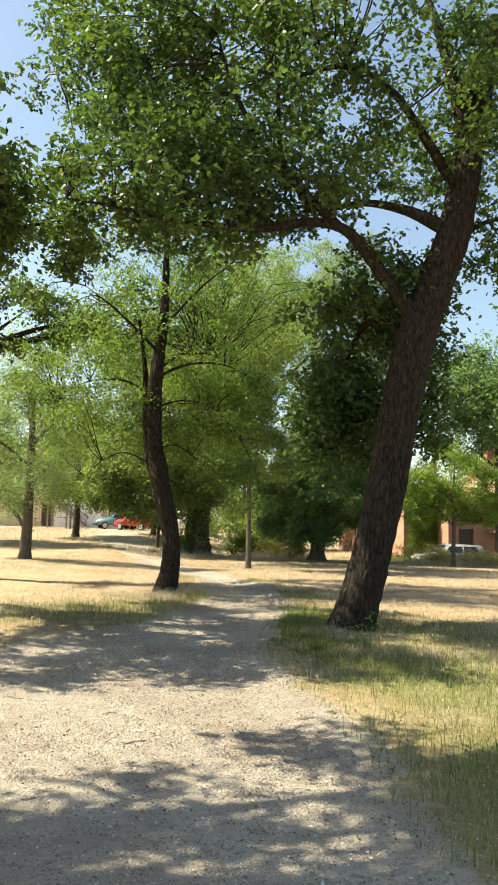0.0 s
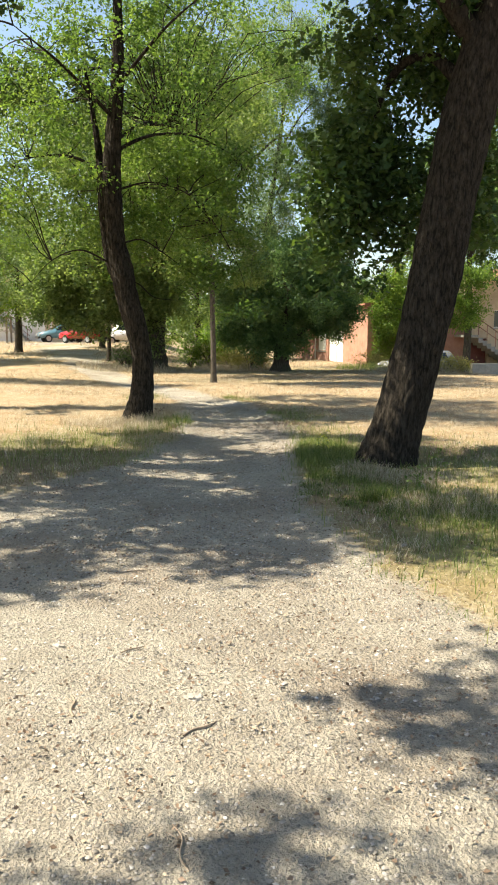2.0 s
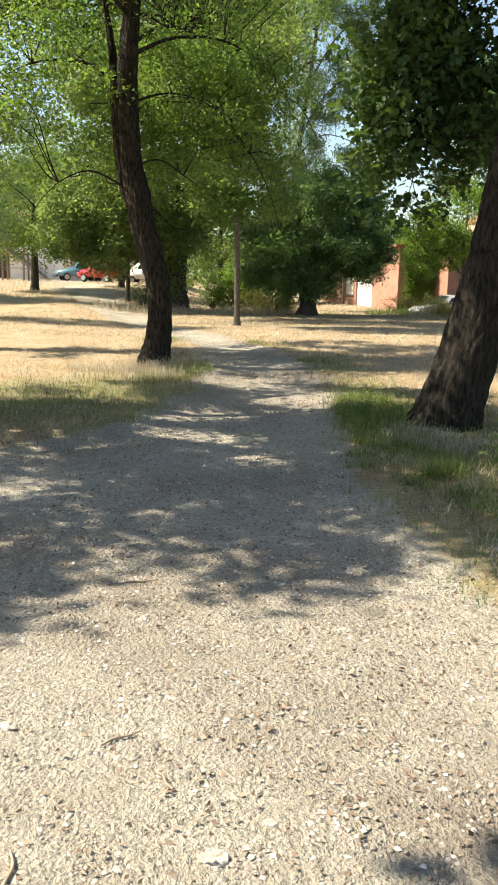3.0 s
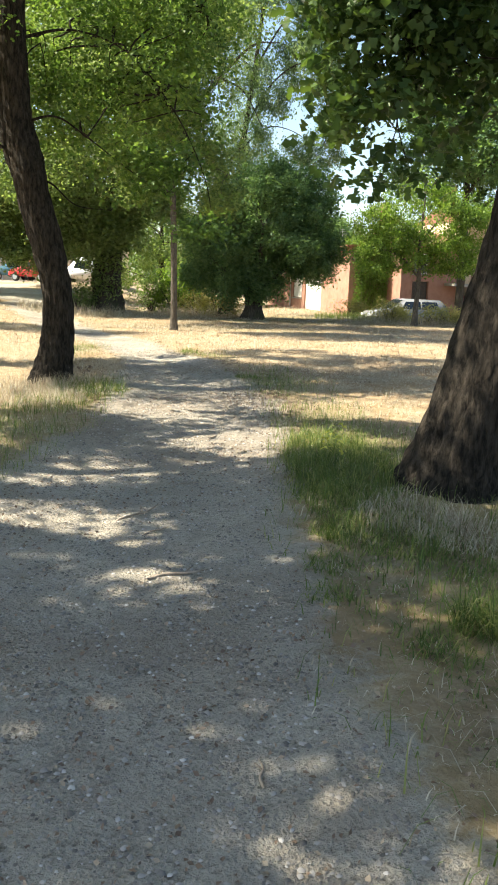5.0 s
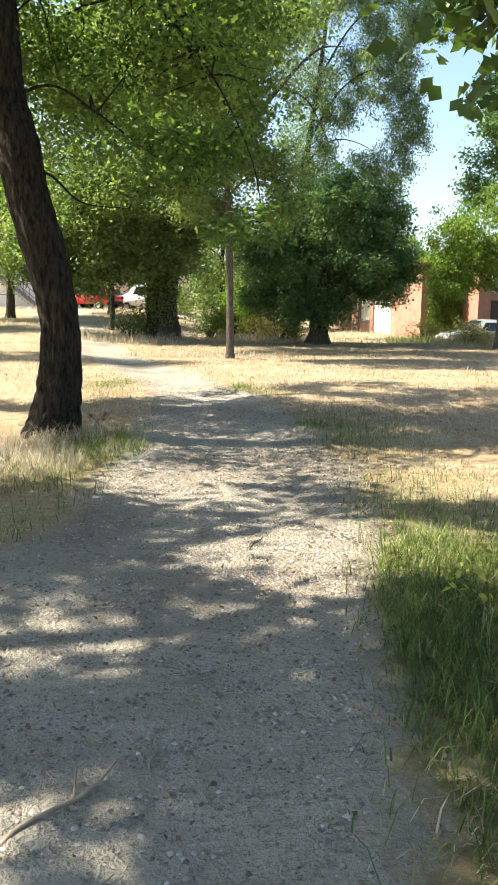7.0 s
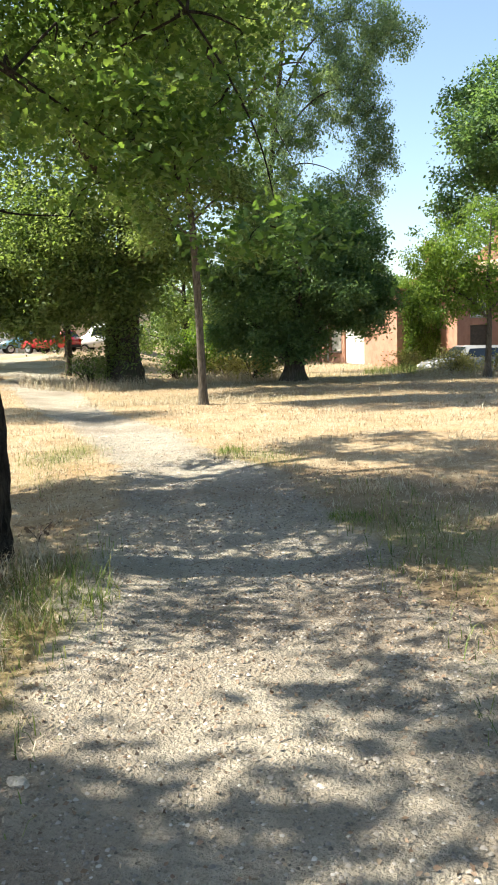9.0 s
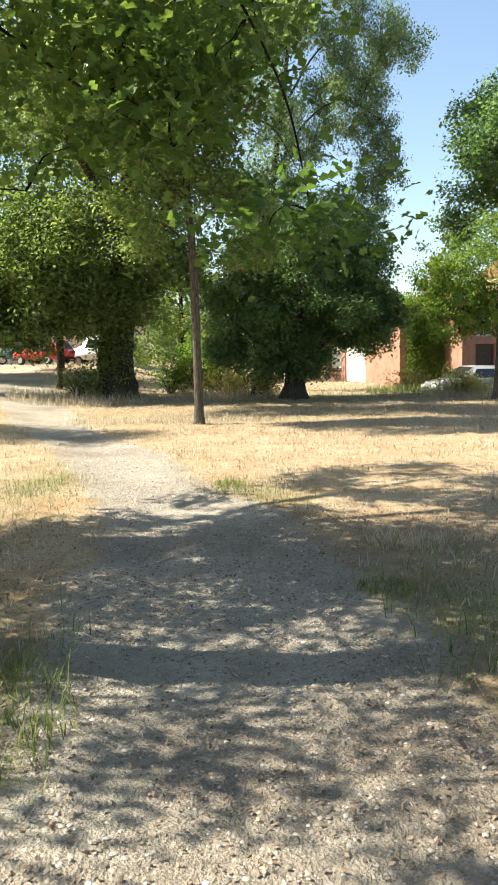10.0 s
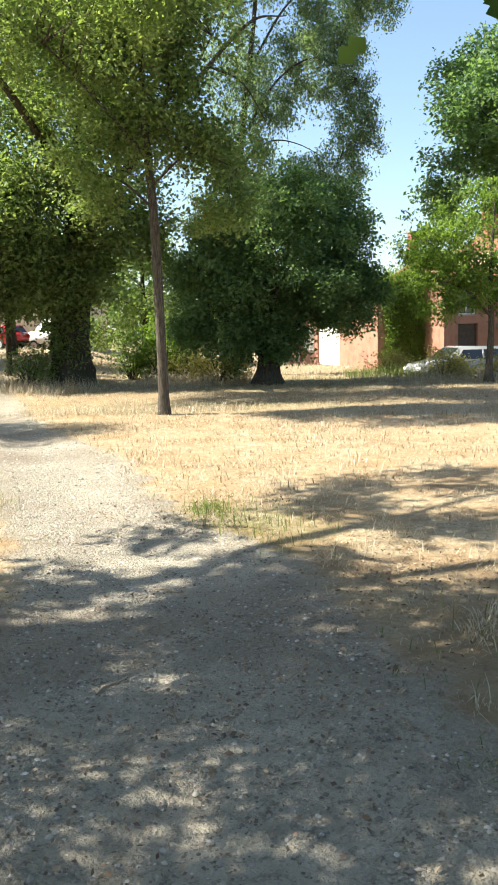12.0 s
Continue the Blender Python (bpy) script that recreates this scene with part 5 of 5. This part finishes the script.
# sprouting twig at the foot of the crooked oak
sp = thing("sapling", (-1.62, 18.72, 0.0), "small brown leafy sprout beside the oak", "sapling")
v, f = join_np([tube([(0, 0, -0.03, 0.004), (0.04, 0, 0.1, 0.003), (0.13, 0, 0.19, 0.0015)], 5, 6), tube([(0.02, 0, 0.06, 0.003), (-0.05, 0, 0.15, 0.0015)], 5, 4)])
part("stem_growth", mesh_np("stem_growth", v, f, BARK_GREY, True), BARK_GREY, sp)["kind"] = "stuff"
v, f = leaves(np.array([(0.13, 0, 0.19), (0.08, 0, 0.15), (-0.04, 0, 0.15), (0.04, 0, 0.09)]), 7, 0.03, 0.045, LEAF_LOBED)
part("foliage", mesh_np("foliage", v, f, LITTER), LITTER, sp)


# ---- stones, litter and grass ----
def scatter(n, x0, x1, y0, y1, test):
    x, y = rng.uniform(x0, x1, n), rng.uniform(y0, y1, n)
    k = test(x, y)
    return x[k], y[k]


def stones(n, box_, smin, smax, name, label, mat, test):
    x, y = scatter(n, *box_, test)
    tv = np.array([(1, 0, 0), (0.3, 0.9, 0), (-0.8, 0.6, 0), (-0.9, -0.5, 0), (0.2, -1, 0), (0.1, 0.1, 0.48)])
    tv[:5, 2] = -0.25
    tf = np.array([(k, (k + 1) % 5, 5) for k in range(5)])
    n = len(x)
    s = smin + (smax - smin) * rng.uniform(0, 1, n) ** 2.5
    a = rng.uniform(0, 6.28, n)
    jit = 1 + rng.normal(0, 0.22, (n, 6, 1))
    p = tv[None] * jit * s[:, None, None]
    c, q = np.cos(a)[:, None], np.sin(a)[:, None]
    v = np.stack([p[..., 0] * c - p[..., 1] * q, p[..., 0] * q + p[..., 1] * c, p[..., 2]], -1)
    v += np.stack([x, y, top_z(x, y) + s * 0.2], -1)[:, None]
    f = tf[None] + (np.arange(n) * 6)[:, None, None]
    tagged(new(name, mesh_np(name, v.reshape(-1, 3), f.reshape(-1, 3), mat)), label, "gravel", kind="stuff")


GRAVEL = blade_material("gravel_piece", [(0.0, (0.10, 0.088, 0.075)), (0.5, (0.25, 0.225, 0.195)), (0.88, (0.40, 0.365, 0.325)), (1.0, (0.58, 0.545, 0.50))], 0.0)
stones(130000, (-3.4, 1.8, 3.5, 24), 0.004, 0.0125, "gravel", "loose pale gravel on the path", GRAVEL, lambda x, y: path_depth(x, y) > -0.05)
stones(9000, (-4.5, 1.4, 24, 38), 0.008, 0.022, "gravel", "loose pale gravel on the far path", GRAVEL, lambda x, y: path_depth(x, y) > 0)

x, y = scatter(80000, -5, 4, 3.0, 24, lambda x, y: (path_depth(x, y) > -1.2) & (wobble(x, y, 0.8, 2.0) + 0.25 * wobble(x, y, 3.0, 6.0) > rng.uniform(-0.7, 0.5, len(x))))
v, f = leaves(np.stack([x, y, top_z(x, y) + 0.008], 1), 1, 0.0, 0.023, LEAF_PLAIN, 0.0, 0.1)
x2, y2 = scatter(30000, -4, 6, 8, 24, lambda x, y: rng.uniform(0, 1, len(x)) < bareness(x, y))
v2, f2 = leaves(np.stack([x2, y2, top_z(x2, y2) + 0.008], 1), 1, 0.0, 0.03, LEAF_PLAIN, 0.0, 0.2)
v, f = join_np([(v, f), (v2, f2)])
tagged(new("leaf_litter", mesh_np("leaf_litter", v, f, LITTER)), "dry brown leaf litter on path and grass", "leaf litter", kind="stuff")


def blades(x, y, hmin, hmax, width, lean, mat, name, label, sub=1.0):
    """Bent, tapering blades at the given places."""
    n = len(x)
    z = top_z(x, y) - 0.01
    a = rng.uniform(0, 2 * np.pi, n)
    h = hmin + (hmax - hmin) * rng.uniform(0, 1, n) ** 1.6
    ln = lean * rng.uniform(0.3, 1.5, n)
    d = np.stack([np.cos(a), np.sin(a), np.zeros(n)], 1)
    s = np.stack([-np.sin(a), np.cos(a), np.zeros(n)], 1) * (width * rng.uniform(0.6, 1.3, n))[:, None]
    up = np.array([0, 0, 1.0])
    base = np.stack([x, y, z], 1)
    m1 = base + d * (h * np.sin(ln) * 0.35)[:, None] + up * (h * np.cos(ln * 0.5) * 0.55)[:, None]
    tip = base + d * (h * np.sin(ln) * 1.0)[:, None] + up * (h * np.clip(np.cos(ln), 0.08, 1))[:, None]
    v = np.stack([base - s, base + s, m1 + s * 0.7, m1 - s * 0.7, tip], 1)
    f = np.array([(0, 1, 2), (0, 2, 3), (3, 2, 4)])[None] + (np.arange(n) * 5)[:, None, None]
    tagged(new(name, mesh_np(name, v.reshape(-1, 3), f.reshape(-1, 3), mat)), label, "grass", kind="stuff")


off_path = lambda x, y: (path_depth(x, y) < -0.10 + rng.normal(0, 0.16, len(x))) & (rng.uniform(0, 1, len(x)) > bareness(x, y) * 0.9)
x, y = scatter(140000, -6, 7.5, 4, 24, off_path)
blades(x, y, 0.02, 0.085, 0.0020, 1.5, STRAW, "dry_grass", "straw-coloured dry mown grass")
x, y = scatter(75000, -9, 12, 24, 46, off_path)
blades(x, y, 0.03, 0.10, 0.0042, 1.7, STRAW, "dry_grass", "straw-coloured dry grass of the clearing")
x, y = scatter(28000, -22, 22, 44, 72, off_path)
blades(x, y, 0.08, 0.34, 0.011, 1.2, STRAW, "tall_dry_grass", "tall dry grass towards the houses")
STRAW_BROWN = blade_material("brown_blade", [(0.0, (0.15, 0.095, 0.05)), (0.5, (0.28, 0.19, 0.10)), (1.0, (0.45, 0.34, 0.19))])


def tussocks(n, per, box_, r, hmin, hmax, width, mat, name, label):
    cx, cy = scatter(n, *box_, lambda x, y: (path_depth(x, y) < -0.15) & (wobble(x, y, 0.9, 7.0) > -0.35))
    x = np.repeat(cx, per) + rng.normal(0, r, len(cx) * per)
    y = np.repeat(cy, per) + rng.normal(0, r, len(cx) * per)
    blades(x, y, hmin, hmax, width, 1.75, mat, name, label)


tussocks(2600, 16, (-5, 8, 8, 25), 0.07, 0.05, 0.17, 0.0028, STRAW, "grass_tussocks", "scattered tussocks of straw-dry grass")
tussocks(2000, 16, (-5, 8, 8, 25), 0.09, 0.03, 0.10, 0.003, STRAW_BROWN, "grass_tussocks", "scattered flattened tussocks of brown dead grass")
tussocks(2200, 16, (-10, 12, 24, 46), 0.12, 0.06, 0.22, 0.005, STRAW, "grass_tussocks", "scattered straw-dry tussocks of the clearing")
tussocks(2400, 16, (-10, 12, 24, 46), 0.14, 0.05, 0.15, 0.005, STRAW_BROWN, "grass_tussocks", "brown dead tussocks of the clearing")
gtest = lambda x, y: (rng.uniform(0, 1, len(x)) < greenness(x, y) * 1.1) & (path_depth(x, y) < 0.05)
x, y = scatter(190000, -4.5, 5.0, 4, 24, gtest)
blades(x, y, 0.03, 0.20, 0.0026, 0.75, GRASS, "green_grass", "green grass under the oaks and along the path")


def patch(cx, cy, rx, ry, n):
    r, a = np.sqrt(rng.uniform(0, 1, n)), rng.uniform(0, 2 * np.pi, n)
    return cx + rx * r * np.cos(a), cy + ry * r * np.sin(a)


for cx, cy, rx, ry, n, hh, mat, lab in (
        (1.2, 13.6, 0.42, 1.3, 5200, 0.25, GRASS, "tall green grass at the foot of the leaning oak"),
        (1.45, 12.15, 0.36, 0.35, 1300, 0.26, STRAW, "tall pale dry grass at the foot of the leaning oak"),
        (1.40, 10.55, 0.20, 0.16, 520, 0.36, GRASS, "bright green grass tuft beside the path"),
        (0.9, 11.8, 0.15, 0.15, 240, 0.20, GRASS, "green grass tuft at the path edge"),
        (1.2, 11.9, 0.40, 0.55, 1500, 0.22, GRASS, "thin green grass in the oak's shade"),
        (0.95, 12.9, 0.22, 0.8, 900, 0.20, GRASS, "green weeds creeping onto the path"),
        (0.8, 11.3, 0.12, 0.16, 180, 0.15, GRASS, "green grass tuft on the path edge"),
        (1.75, 11.1, 0.4, 0.3, 420, 0.12, GRASS, "sparse short grass on bare soil"),
        (1.5, 10.9, 0.7, 0.8, 1500, 0.13, GRASS, "short green grass thinning out at the path edge"),
        (1.3, 9.8, 0.35, 0.35, 260, 0.10, GRASS, "sparse short grass on bare soil"),
        (2.0, 9.9, 0.75, 0.6, 2200, 0.20, GRASS, "sunlit yellow-green grass beside the path"),
        (2.3, 10.2, 0.9, 0.6, 1500, 0.26, STRAW, "dry seeding grass beside the path"),
        (1.1, 10.3, 0.14, 0.18, 200, 0.16, GRASS, "small green grass tuft on bare soil"),
        (1.8, 11.75, 0.5, 0.3, 900, 0.24, STRAW, "pale dry grass at the foot of the leaning oak"),
        (0.75, 10.9, 0.12, 0.14, 150, 0.14, GRASS, "small green grass tuft on bare soil"),
        (1.45, 11.35, 0.25, 0.2, 260, 0.13, GRASS, "thin green grass on bare soil"),
        (2.2, 10.9, 0.4, 0.4, 500, 0.14, GRASS, "thin green grass on bare soil"),
        (-1.35, 17.5, 0.5, 0.7, 900, 0.30, GRASS, "green grass clump beside the crooked oak"),
        (-2.4, 17.4, 0.9, 0.7, 2600, 0.30, STRAW, "tall dry grass in front of the crooked oak"),
        (-1.6, 16.1, 0.45, 0.5, 500, 0.28, GRASS, "green grass tuft at the path edge"),
        (-1.75, 16.6, 0.5, 0.7, 1300, 0.32, STRAW, "dry seed grass along the path edge"),
        (-1.7, 18.1, 0.4, 0.3, 700, 0.36, STRAW, "dry seed grass at the foot of the crooked oak"),
        (-0.3, 23.3, 0.16, 0.2, 260, 0.2, GRASS, "green grass tuft at the bend of the path"),
        (0.7, 19.3, 0.2, 0.2, 260, 0.16, GRASS, "green grass tuft at the path edge"),
        (1.1, 20.5, 0.3, 0.25, 420, 0.24, STRAW, "dry grass tuft in the clearing"),
        (-1.8, 35.0, 3.0, 0.8, 1600, 0.3, STRAW, "tall dry grass round the slim tree"),
        (-5.8, 42.8, 2.4, 2.5, 2600, 0.7, STRAW, "tall dry grass round the old elm"),
        (-0.2, 46.5, 2.3, 1.8, 1800, 0.8, STRAW, "tall dry weeds behind the slim tree"),
        (7.6, 48.0, 2.4, 2.2, 2400, 0.7, GRASS, "tall weeds beside the outbuilding"),
        (9.8, 44.8, 3.0, 1.6, 2200, 0.7, STRAW, "tall dry weeds in front of the parked car")):
    x, y = patch(cx, cy, rx, ry, n)
    far = cy > 30
    blades(x, y, hh * 0.25, hh * (1 if far else 0.85), 0.006 if far else 0.0028, 0.95 if far else 1.25, mat, "grass_clump", lab)


# flowering weed beside the oak
def weed(x, y, h, label, leaf=None, size=0.05):
    t = thing("weed", (x, y, float(top_z(x, y))), label, "weed", "tall weeds")
    st = [tube([(0, 0, -0.02, 0.004), (0.01, 0, h * 0.5, 0.003), (0.02, 0.01, h, 0.0015)], 5, 8)]
    ends = []
    for k in range(9):
        z = h * (0.2 + 0.085 * k)
        a = 2.4 * k
        e = (0.07 * math.cos(a), 0.07 * math.sin(a), z + 0.05)
        st.append(tube([(0.01, 0, z, 0.002), e + (0.001,)], 4))
        ends.append(e)
    v, f = join_np(st)
    part("stem_growth", mesh_np("stem_growth", v, f, GRASS, True), GRASS, t)["kind"] = "stuff"
    leaf = leaf or LEAF_ELM
    v, f = leaves(np.array(ends), 4, 0.02, size, LEAF_PLAIN)
    part("foliage", mesh_np("foliage", v, f, leaf), leaf, t)


weed(2.0, 10.75, 0.50, "tall pale weed beside the grass tuft")
weed(1.82, 10.85, 0.30, "small pale weed beside the grass tuft")
weed(1.15, 13.6, 0.30, "broad-leaved yellow weed in the green grass", LEAF_YELLOW, 0.045)
